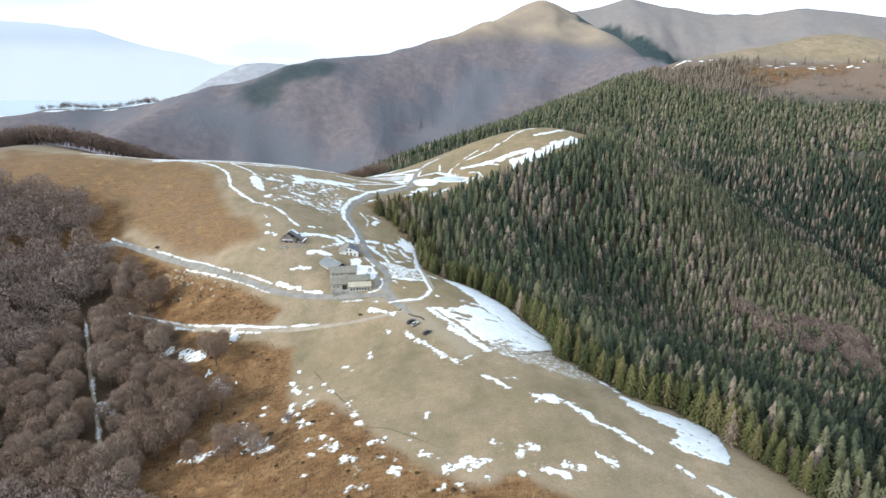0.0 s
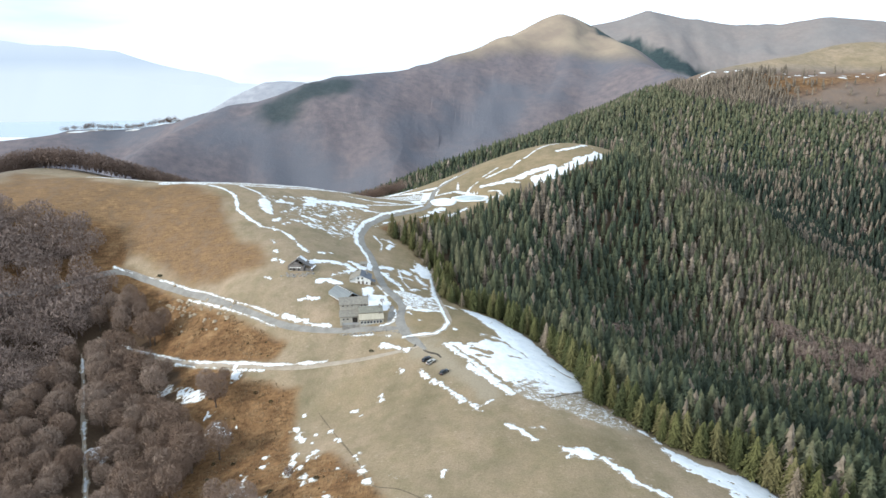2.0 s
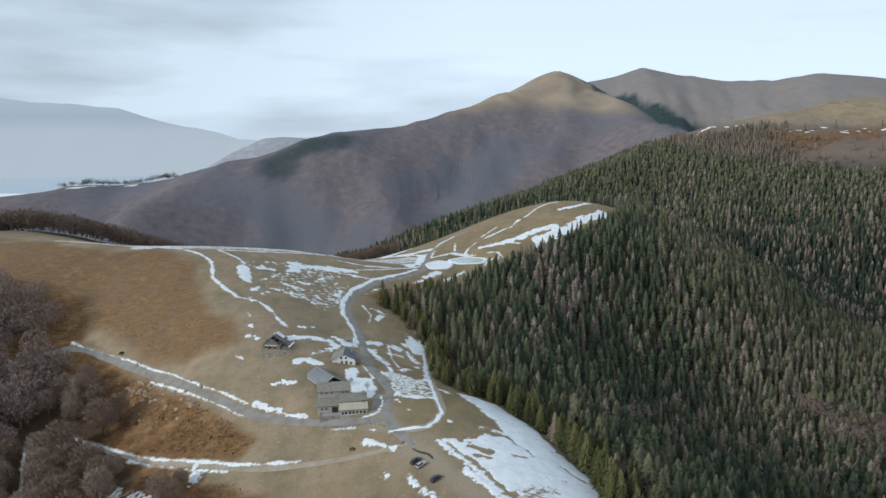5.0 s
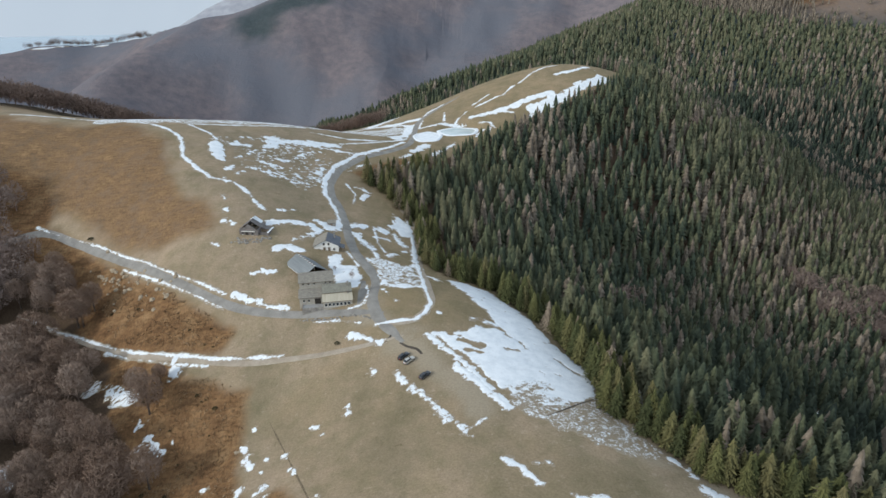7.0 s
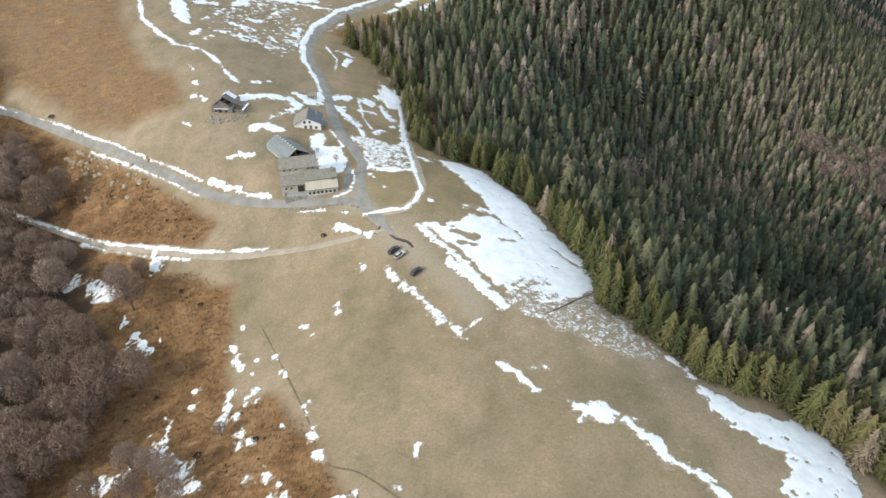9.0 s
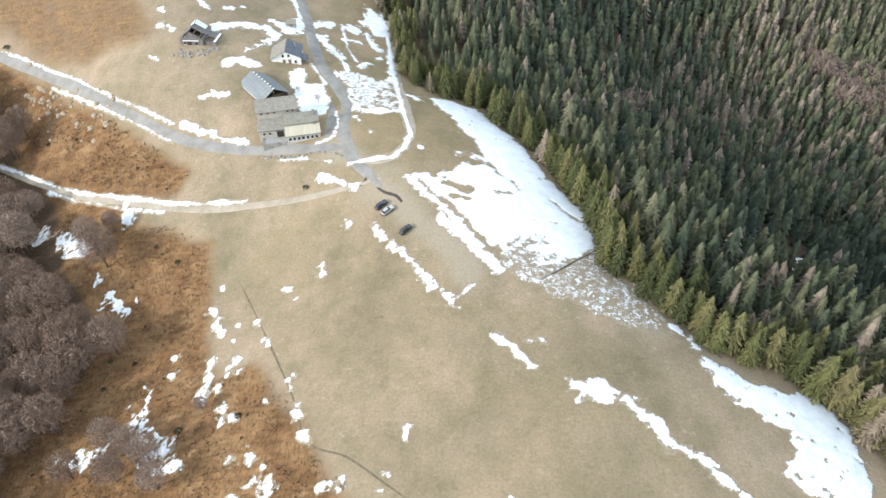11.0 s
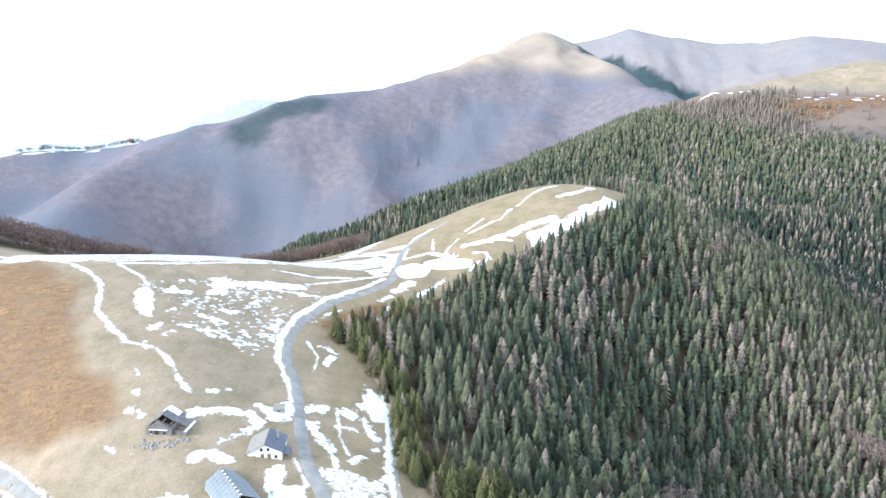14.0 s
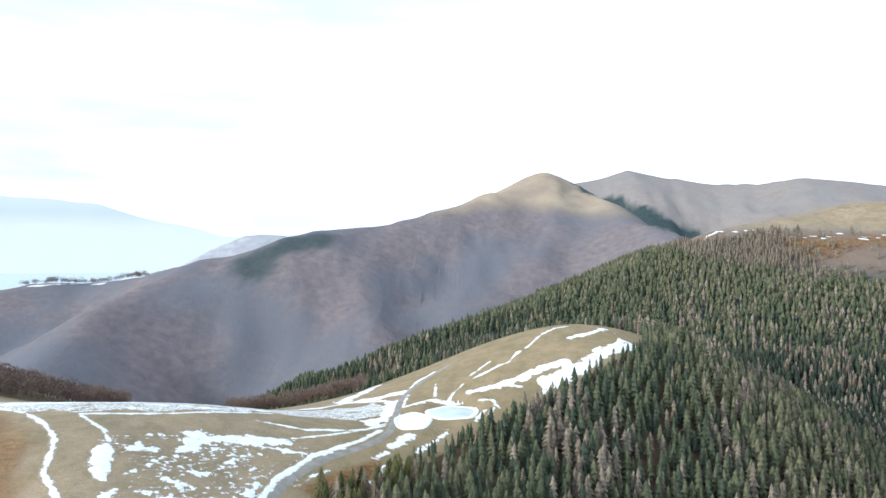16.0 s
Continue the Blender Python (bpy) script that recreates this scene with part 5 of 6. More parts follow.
    joined("spur_trees", np.stack([x, y, height(x, y) - 0.5, np.clip(r.normal(20, 6, 150), 9, 34)], 1), BARE_THIN, BARE_STUFF, "row of bare trees along the crest above the lake", "trees", 16)
    joined("ridge_larch_forest", spots[brown], TINY, LARCH_STUFF, "tan larches among spruces on the far ridge", "forest", 8)


LARCH_STUFF = by_object("larch_wood", [(0.0, (0.148, 0.122, 0.092)), (0.5, (0.212, 0.174, 0.132)), (1.0, (0.285, 0.236, 0.184))], island=True, scale=0.5, speckle=0.18)
BARE_STUFF = by_object("bare_wood", [(0.0, (0.158, 0.112, 0.090)), (0.5, (0.194, 0.142, 0.118)), (1.0, (0.230, 0.176, 0.150))], gain=0.75, scale=0.12)
build_woods()


def build_bare_wood():
    x, y, r = scatter(-390, -60, 70, 430, 7.5, 21)
    d = np.maximum(inside_of(x, y, BARE_WOOD), inside_of(x, y, UPPER_BARE))
    away = np.minimum(to_line(x, y, ROAD_LEFT)[0], np.minimum(to_line(x, y + 2.5, TRACK_LOW)[0] - 3.2, to_line(x, y, FOREST_TRACK)[0]))
    away = np.minimum(away, np.minimum.reduce([np.hypot(x - a, y - b) - 5.5 for a, b in ((-118, 275), (-122, 280), (-114, 269), (-109, 263), (-105, 258), (-97, 253), (-93, 249), (-140, 243), (-73, 216), (-66, 203))]))
    keep = (d > -1) & (away > 2.9) & (x > -0.78 * y - 45)
    x, y, d = x[keep], y[keep], d[keep]
    tall = np.clip(14.5 + r.normal(0, 1.8, len(x)) + 4 * fbm(x, y, 40, 2, 5), 9, 19) + 4 * smooth(300, 330, y) * smooth(-175, -195, x)
    spots = np.stack([x, y, height(x, y) - 0.2, tall], 1)
    front = (x > -185) & (y > 185)
    single = front & (np.cumsum(front) <= 290)
    crowns = [blade_mesh("bare_crown", v, f, BARE_TWIGS) for v, f in BARE]
    plant(spots[single], crowns, trunk_mesh("bare_trunk", 0.62, 0.022), "bare_tree", "leafless grey-brown beech tree with a rounded twiggy crown", "tree", "bare trees", 3)
    few = [(-99.9, 276.5, 8.5), (-78, 205, 11), (-71, 202, 10.5), (-65, 198, 11), (-73, 195, 11), (-55, 210, 5.5), (-104, 270, 7), (-61, 191, 10), (-86, 198, 11)]
    plant([(a, b, float(height(np.array([a]), np.array([b]))[0]) - 0.2, c) for a, b, c in few], crowns, trunk_mesh("bare_trunk", 0.62, 0.022), "bare_tree", "small leafless grey-brown tree standing in rusty bracken", "tree", "bare trees", 31)
    joined("bare_wood", spots[~single], BARE_FAR, BARE_STUFF, "leafless grey-brown beech wood on the slope", "forest", 9)
    # beech belt behind the left shoulder of the meadow
    x, y, r = scatter(-420, -60, 455, 700, 5.2, 23)
    belt = to_line(x, y, [(-420, 520), (-320, 545), (-260, 572), (-222, 592)])[0]
    belt = np.minimum(belt, to_line(x, y, [(-140, 672), (-105, 672), (-74, 658)])[0] + 8)
    keep = belt < 26 + 10 * fbm(x, y, 30, 2, 3)
    x, y = x[keep], y[keep]
    spots = np.stack([x, y, height(x, y) - 0.2, np.clip(13 + 4 * smooth(-200, -300, x) + r.normal(0, 1.5, len(x)), 8, 20)], 1)
    joined("beech_belt", spots, BARE_THIN, BARE_STUFF, "dark leafless beech belt behind the meadow shoulder", "forest", 10)


build_bare_wood()


# ---------------------------------------------------------------- the farm
STONE_ROOF = two_tone("stone_slab_roof", (0.17, 0.155, 0.13), (0.30, 0.275, 0.232), 1.3, 0.9, 0.6, 0.08, stretch=(0.8, 1.3, 1.0))
MOSSY_ROOF = two_tone("mossy_slab_roof", (0.16, 0.152, 0.122), (0.27, 0.258, 0.21), 1.3, 0.9, 0.6, 0.08)
METAL_ROOF = two_tone("blue_grey_sheet_roof", (0.165, 0.178, 0.186), (0.235, 0.248, 0.252), 0.4, 0.7, 0.2, 0.03, stretch=(3.0, 0.3, 0.3), specular=0.3)
BLUE_ROOF = two_tone("dark_blue_slate_roof", (0.075, 0.083, 0.105), (0.135, 0.145, 0.17), 0.9, 0.6, 0.4, 0.05)
BEIGE_ROOF = two_tone("beige_awning", (0.37, 0.33, 0.25), (0.48, 0.43, 0.335), 0.5, 0.8, 0.2, 0.02, stretch=(3.0, 0.4, 0.4))
WHITE_WALL = two_tone("whitewashed_wall", (0.62, 0.60, 0.56), (0.80, 0.79, 0.76), 0.6, 0.9, 0.3, 0.03)
OCHRE_WALL = two_tone("plaster_wall", (0.33, 0.30, 0.25), (0.46, 0.42, 0.35), 0.6, 0.9, 0.3, 0.03)
DARK_STONE = two_tone("dark_rubble_stone", (0.085, 0.075, 0.07), (0.24, 0.215, 0.20), 1.2, 0.95, 0.9, 0.12)
DARK_ROOF = two_tone("old_slab_roof", (0.11, 0.10, 0.095), (0.22, 0.20, 0.19), 0.9, 0.9, 0.7, 0.1)
STONE_WALL = two_tone("rubble_stone", (0.15, 0.135, 0.12), (0.38, 0.35, 0.31), 1.2, 0.95, 0.9, 0.12)
TIMBER = two_tone("weathered_timber", (0.09, 0.065, 0.045), (0.22, 0.17, 0.125), 1.2, 0.9, 0.5, 0.03, stretch=(0.3, 0.3, 2.0))
PAVING = two_tone("grey_paving", (0.27, 0.265, 0.26), (0.38, 0.375, 0.36), 0.8, 0.9, 0.3, 0.02)
GLASS = two_tone("dark_window_glass", (0.02, 0.024, 0.03), (0.04, 0.048, 0.055), 0.5, 0.08, 0.0, 0.0, specular=0.6)
# near-black colour stands in for shade inside doorways and the ruin
DARK = two_tone("interior_shade_boards", (0.02, 0.018, 0.015), (0.05, 0.042, 0.035), 1.0, 0.9)


def block(bm, x0, x1, y0, y1, z0, z1):
    vs = [bm.verts.new((x, y, z)) for z in (z0, z1) for x, y in ((x0, y0), (x1, y0), (x1, y1), (x0, y1))]
    for q in ((3, 2, 1, 0), (4, 5, 6, 7), (0, 1, 5, 4), (1, 2, 6, 5), (2, 3, 7, 6), (3, 0, 4, 7)):
        bm.faces.new([vs[i] for i in q])
    return vs


def slab(corners, thick):
    """A sloping slab from its four upper corners."""
    bm = bmesh.new()
    up = [bm.verts.new(c) for c in corners]
    low = [bm.verts.new((c[0], c[1], c[2] - thick)) for c in corners]
    bm.faces.new(up)
    bm.faces.new(low[::-1])
    for i in range(4):
        j = (i + 1) % 4
        bm.faces.new((up[j], up[i], low[i], low[j]))
    bmesh.ops.recalc_face_normals(bm, faces=bm.faces[:])
    return bm


def prism(outline, y0, y1):
    """An outline of (x, z) drawn out from y0 to y1."""
    bm = bmesh.new()
    a = [bm.verts.new((x, y0, z)) for x, z in outline]
    b = [bm.verts.new((x, y1, z)) for x, z in outline]
    bm.faces.new(a)
    bm.faces.new(b[::-1])
    for i in range(len(a)):
        j = (i + 1) % len(a)
        bm.faces.new((a[j], a[i], b[i], b[j]))
    bmesh.ops.recalc_face_normals(bm, faces=bm.faces[:])
    return bm


def boxed(*boxes):
    bm = bmesh.new()
    for b in boxes:
        block(bm, *b)
    return bm


def window(house, x, y, z, w=0.8, h=1.0, frame_mat=None, side=-1):
    """A window in a wall that faces -y (side -1) or +y."""
    o = part("window", boxed((x - w / 2 - 0.1, x + w / 2 + 0.1, y + side * 0.06 - 0.03, y + side * 0.06 + 0.03, z - 0.12, z - 0.02)), WHITE_WALL, house, "stone window sill and casement")
    t = 0.07
    part("window_frame", boxed((x - w / 2, x - w / 2 + t, y - 0.05, y + 0.05, z, z + h), (x + w / 2 - t, x + w / 2, y - 0.05, y + 0.05, z, z + h),
                               (x - w / 2 + t, x + w / 2 - t, y - 0.05, y + 0.05, z, z + t), (x - w / 2 + t, x + w / 2 - t, y - 0.05, y + 0.05, z + h - t, z + h)), frame_mat or TIMBER, o)
    part("pane", boxed((x - w / 2 + t, x + w / 2 - t, y - 0.02, y + 0.02, z + t, z + h - t)), GLASS, o)


def door(house, x, y, z, w=1.0, h=2.05, mat=None):
    d = part("door", boxed((x - w / 2, x + w / 2, y - 0.05, y + 0.05, z, z + h)), mat or TIMBER, house, "dark wooden door or shaded doorway panel")
    part("lintel", boxed((x - w / 2 - 0.15, x + w / 2 + 0.15, y - 0.08, y + 0.04, z + h, z + h + 0.18)), STONE_WALL, d)


def chimney(house, x, y, z0, z1, w=0.6):
    c = part("chimney", boxed((x - w / 2, x + w / 2, y - w / 2, y + w / 2, z0, z1)), STONE_WALL, house)
    part("chimney_cap", boxed((x - w / 2 - 0.12, x + w / 2 + 0.12, y - w / 2 - 0.12, y + w / 2 + 0.12, z1, z1 + 0.12)), STONE_ROOF, c)


def lean_to(house, x0, x1, y0, y1, low, high, wall, roof, base=-2.5, over=0.35):
    """Walls under a roof that rises from y0 to y1."""
    bm = bmesh.new()
    vs = [bm.verts.new(v) for v in ((x0, y0, base), (x1, y0, base), (x1, y1, base), (x0, y1, base), (x0, y0, low), (x1, y0, low), (x1, y1, high), (x0, y1, high))]
    for q in ((3, 2, 1, 0), (4, 5, 6, 7), (0, 1, 5, 4), (1, 2, 6, 5), (2, 3, 7, 6), (3, 0, 4, 7)):
        bm.faces.new([vs[i] for i in q])
    part("wall", bm, wall, house)
    k = (high - low) / (y1 - y0)
    r = part("roof", slab([(x0 - over, y0 - over, low - k * over + 0.2), (x1 + over, y0 - over, low - k * over + 0.2), (x1 + over, y1 + over * 0.4, high + k * over * 0.4 + 0.2), (x0 - over, y1 + over * 0.4, high + k * over * 0.4 + 0.2)], 0.18), roof, house)
    part("gutter", boxed((x0 - over, x1 + over, y0 - over - 0.1, y0 - over, low - k * over + 0.02, low - k * over + 0.12)), TIMBER, r)


def gabled(house, w, d, eave, ridge, wall, roof, over=0.45, base=-3.0, right_roof=None):
    """Walls w wide and d deep under a ridge that runs back along y, at the middle."""
    part("wall", prism([(0, base), (w, base), (w, eave), (w / 2, ridge), (0, eave)], 0, d), wall, house)
    k = (ridge - eave) / (w / 2)
    lz, rz = eave - k * over + 0.18, ridge + 0.18
    part("roof", slab([(-over, -over, lz), (w / 2, -over, rz), (w / 2, d + over, rz), (-over, d + over, lz)], 0.16), roof, house)
    part("roof", slab([(w / 2, -over, rz), (w + over, -over, lz), (w + over, d + over, lz), (w / 2, d + over, rz)], 0.16), right_roof or roof, house)
    part("ridge_cap", boxed((w / 2 - 0.18, w / 2 + 0.18, -over, d + over, rz - 0.04, rz + 0.08)), roof, house)


# guesthouse: a glazed front under a beige awning roof, stone-slab roof behind
front = empty("guesthouse", pose(-44.2, 293.8, -0.9, 0, 0, 12), "plastered guesthouse with beige awning roof and a row of windows", "house", "farm buildings")
lean_to(front, 0, 10.4, 0, 3.3, 2.7, 4.2, OCHRE_WALL, BEIGE_ROOF, over=0.3)
lean_to(front, 0, 10.4, 3.4, 7.2, 4.6, 6.2, OCHRE_WALL, MOSSY_ROOF, over=0.25)
for k in range(7):
    window(front, 0.95 + 1.38 * k, -0.03, 0.8, 1.0, 1.3, WHITE_WALL)
chimney(front, 9.3, 6.0, 4.8, 7.3)
chimney(front, 9.0, 2.9, 3.4, 5.2, 0.45)

# low wing with terrace
wing = empty("farm_wing", pose(-53.4, 296.2, -1.8, 0, 0, 10), "low plastered farm wing with a grey stone-slab roof", "house", "farm buildings")
lean_to(wing, 0, 8.3, 0, 3.9, 4.0, 5.5, OCHRE_WALL, STONE_ROOF)
window(wing, 1.6, -0.03, 2.3, 0.7, 0.8)
window(wing, 3.4, -0.03, 2.3, 0.7, 0.8)
door(wing, 6.6, -0.03, 1.2, 2.2, 2.2, DARK)
part("terrace", boxed((1.2, 8.8, -3.4, 0, -2.5, 1.2)), PAVING, wing, "paved terrace with a low grey wall")
part("terrace_wall", boxed((1.2, 8.8, -3.6, -3.4, -2.5, 1.45), (1.0, 1.2, -3.6, 0, -2.5, 1.45)), STONE_WALL, wing)

# upper barn behind
barn = empty("farm_barn", pose(-54.0, 300.3, -0.6, 0, 0, 12.5), "long stone barn with small square windows and slab roof", "barn", "farm buildings")
lean_to(barn, 0, 12.4, 0, 4.8, 6.9, 8.7, OCHRE_WALL, STONE_ROOF)
for x in (1.4, 3.4, 5.4, 9.6, 11.2):
    window(barn, x, -0.03, 5.9, 0.6, 0.6)
door(barn, 12.0, -0.03, 3.2, 0.6, 1.2)
part("ridge_stone", boxed((-0.2, 12.6, 4.6, 5.0, 8.75, 8.95)), STONE_WALL, barn)

# open hay shed with a sheet-metal roof
shed = empty("hay_shed", pose(-54.6, 310.3, 1.2, 0, 0, 37.5) , "open hay shed with a blue-grey sheet-metal gable roof", "shed", "farm buildings")
SW, SD, SE, SR = 9.6, 15.2, 3.6, 6.4
part("wall", boxed((0, 0.25, 0, SD, -3, SE), (SW - 0.25, SW, 0, SD, -3, SE)), TIMBER, shed)
part("back_wall", prism([(0.25, -3), (SW - 0.25, -3), (SW - 0.25, SE), (SW / 2, SR - 0.2), (0.25, SE)], SD - 0.25, SD), TIMBER, shed)
for x in (0.4, SW / 2, SW - 0.4):
    for y in (0.3, SD / 2):
        top = SE + (SR - SE) * (1 - abs(x - SW / 2) / (SW / 2)) - 0.25
        part("post", boxed((x - 0.15, x + 0.15, y - 0.15, y + 0.15, -3, top)), TIMBER, shed)
part("tie_beam", boxed((0.2, SW - 0.2, 0.2, 0.45, SE - 0.3, SE)), TIMBER, shed)
hay = part("hay_stack", boxed((0.6, 4.2, 2.5, 10, -3, 1.8), (4.6, 8.6, 4.5, 11, -3, 2.6)), by_object("old_hay", [(0, (0.22, 0.17, 0.09)), (1, (0.3, 0.24, 0.13))]), shed)
kk = (SR - SE) / (SW / 2)
for side in (0, 1):
    xe = -0.5 if side == 0 else SW + 0.5
    n = 9
    roof = part("roof", slab([(xe, -0.7, SE - kk * 0.5 + 0.15), (SW / 2, -0.7, SR + 0.15), (SW / 2, SD + 0.5, SR + 0.15), (xe, SD + 0.5, SE - kk * 0.5 + 0.15)][:: 1 if side == 0 else -1], 0.08), METAL_ROOF, shed)
    for i in range(n + 1):
        y = -0.7 + (SD + 1.2) * i / n
        part("roof_seam", slab([(xe, y - 0.05, SE - kk * 0.5 + 0.21), (SW / 2, y - 0.05, SR + 0.21), (SW / 2, y + 0.05, SR + 0.21), (xe, y + 0.05, SE - kk * 0.5 + 0.21)], 0.05), METAL_ROOF, roof)
part("ridge_cap", boxed((SW / 2 - 0.2, SW / 2 + 0.2, -0.75, SD + 0.55, SR + 0.14, SR + 0.24)), METAL_ROOF, shed)
# blocks added, white and dark by turns, for dashes of snow along the ridge
for i in range(16):
    y = -0.6 + (SD + 0.9) * i / 16
    part("ridge_tile", boxed((SW / 2 - 0.26, SW / 2 + 0.26, y, y + 0.55, SR + 0.22, SR + 0.36)), TIMBER if i % 2 else WHITE_WALL, shed)
for x in (-0.5, SW + 0.38):
    part("eave_board", boxed((x, x + 0.12, -0.7, SD + 0.5, SE - kk * 0.5 - 0.12, SE - kk * 0.5 + 0.1)), WHITE_WALL, shed, "pale board along the eave")

# white house
white = empty("white_house", pose(-55.4, 334.9, 4.3, 0, 0, 5), "whitewashed gabled house with dark blue and grey roof slopes", "house", "farm buildings")
gabled(white, 10.2, 9.4, 2.9, 5.4, WHITE_WALL, STONE_ROOF, right_roof=BLUE_ROOF)
for x, z in ((2.0, 0.7), (8.4, 0.8), (4.2, 3.2), (6.2, 3.2)):
    window(white, x, -0.03, z, 0.8, 1.0)
door(white, 4.4, -0.03, 0.1)
door(white, 6.4, -0.03, 0.1)
chimney(white, 8.2, 6.5, 3.5, 6.4)
part("porch_roof", slab([(10.4, 0.5, 2.2), (12.6, 0.5, 1.5), (12.6, 4.5, 1.5), (10.4, 4.5, 2.2)], 0.12), BLUE_ROOF, white)
for y in (0.7, 4.3):
    part("porch_post", boxed((12.3, 12.45, y - 0.08, y + 0.08, -3, 1.5)), TIMBER, white)

# half-ruined stone hut above
hut = empty("stone_hut", pose(-87.6, 340.2, 9.2, 0, 0, -5) @ Matrix.Diagonal((1.02, 1.15, 1.2, 1)), "half-ruined stone hut with a sagging patched roof", "hut", "farm buildings")
part("wall", boxed((0, 0.6, 0, 7.2, -2.5, 3.0), (7.4, 8.0, 0, 7.2, -2.5, 3.0), (0.6, 7.4, 6.6, 7.2, -2.5, 3.0)), DARK_STONE, hut)
part("gable", prism([(0.0, 3.0), (8.0, 3.0), (4.0, 5.4)], 6.6, 7.2), DARK_STONE, hut)
part("front_gable", prism([(0.6, -2.5), (7.4, -2.5), (7.4, 2.6), (6.1, 3.9), (4.6, 4.4), (3.9, 5.0), (2.6, 4.0), (0.6, 3.0)], 0, 0.6), DARK_STONE, hut, "broken stone gable wall")
door(hut, 3.2, -0.03, 0.2, 1.3, 2.0, DARK)
window(hut, 5.6, -0.03, 1.0, 0.9, 1.0)
window(hut, 1.5, -0.03, 1.2, 0.7, 0.9)
part("floor_boards", boxed((0.6, 7.4, 0.6, 6.6, -0.3, -0.1)), DARK, hut)
part("roof", slab([(-0.4, 1.6, 2.9), (4.0, 1.2, 5.5), (4.0, 7.5, 5.7), (-0.4, 7.5, 3.0)], 0.2), DARK_ROOF, hut)
part("roof", slab([(4.0, 2.6, 5.4), (8.4, 3.0, 2.9), (8.4, 7.5, 3.0), (4.0, 7.5, 5.7)], 0.2), DARK_ROOF, hut)
part("roof_snow", slab([(3.0, 4.6, 5.35), (4.0, 4.4, 5.78), (4.0, 7.4, 5.85), (2.2, 7.4, 4.75)], 0.12), PACKED_SNOW, hut, "snow left on the roof")
part("roof_snow", slab([(4.2, 5.0, 5.68), (7.4, 5.2, 3.85), (7.4, 7.4, 3.9), (4.2, 7.4, 5.8)], 0.12), PACKED_SNOW, hut, "snow left on the roof")
for x in (1.2, 3.0, 5.2, 7.0):
    z = 3.0 + 2.4 * (1 - abs(x - 4) / 4)
    part("rafter", slab([(x - 0.1, -0.2, z - 0.15), (x + 0.1, -0.2, z - 0.15), (x + 0.1, 3.2, z), (x - 0.1, 3.2, z)], 0.18), TIMBER, hut)
part("annex_wall", boxed((8.3, 12.2, 0.6, 1.1, -2.5, 1.9), (11.7, 12.2, 1.1, 5.6, -2.5, 1.9), (8.3, 12.2, 5.6, 6.1, -2.5, 1.9)), DARK_STONE, hut)
part("annex_roof", slab([(8.4, 3.4, 2.7), (11.4, 3.0, 2.1), (11.6, 6.4, 2.0), (8.4, 6.4, 2.8)], 0.18), DARK_ROOF, hut, "part of a fallen slab roof")
part("annex_snow", slab([(8.5, 1.2, 0.3), (11.6, 1.2, 0.3), (11.6, 3.6, 0.5), (8.5, 3.6, 0.5)], 0.3), PACKED_SNOW, hut, "snow lying inside the open ruin")
part("wall_snow", boxed((11.6, 12.3, 0.5, 6.2, 1.85, 2.1)), PACKED_SNOW, hut, "snow along the broken wall")
for y in (1.6, 2.6):
    part("roof_beam", slab([(8.2, y, 2.75), (12.3, y + 0.1, 2.05), (12.3, y + 0.32, 2.05), (8.2, y + 0.22, 2.75)], 0.2), TIMBER, hut)
part("lintel", boxed((1.0, 6.6, -0.12, 0, 2.25, 2.5)), WHITE_WALL, hut, "pale lime-washed lintel band")


def rubble(name, spots, size, mat, label, category, seed, kind="stuff"):
    """A heap or row of rough stones in one mesh."""
    r = random.Random(seed)
    v, f = [], []
    for x, y in spots:
        z = ground_at(x, y)
        s = size * r.uniform(0.5, 1.4)
        b = len(v)
        for dz, k in ((-0.35, 1.0), (0.25, 0.95), (0.62, 0.5)):
            for i in range(6):
                a = 1.047 * i + r.uniform(-0.3, 0.3)
                q = s * k * r.uniform(0.7, 1.15)
                v.append((x + q * math.cos(a), y + q * math.sin(a), z + s * dz * r.uniform(0.8, 1.2)))
        for k in (0, 1):
            f += [[b + 6 * k + i, b + 6 * k + (i + 1) % 6, b + 6 * k + 6 + (i + 1) % 6, b + 6 * k + 6 + i] for i in range(6)]
        f.append([b + 12 + i for i in range(6)])
    return tagged(mesh_object(name, v, f, mat), label, category, kind=kind)


def along(line, gap, wobble, seed):
    r = random.Random(seed)
    p = rounded(line, gap)
    return [(x + r.uniform(-wobble, wobble), y + r.uniform(-wobble, wobble)) for x, y in p]


rubble("stone_wall_row", along([(-52, 290.5), (-42, 289.3), (-33, 289.6), (-26, 287.5)], 0.7, 0.4, 1), 0.5, STONE_WALL, "low tumbled dry-stone wall along the road", "wall", 1)
rubble("hut_rubble", [(x, y) for x, y in along([(-89, 336.5), (-84, 335.5), (-78, 336.5), (-75, 338.5), (-80, 336), (-87, 336)], 0.45, 1.4, 2)], 0.5, STONE_WALL, "fallen stones below the ruined hut", "rubble", 2)
rr = random.Random(8)
rubble("bank_rocks", [(-157 + 46 * t + rr.gauss(0, 3), 343 - 25 * t + rr.gauss(0, 4)) for t in (rr.random() for _ in range(64))], 1.0, two_tone("pale_rock", (0.27, 0.21, 0.14), (0.42, 0.345, 0.25), 0.8, 0.95), "pale rocks and clods on the road bank", "rocks", 3)


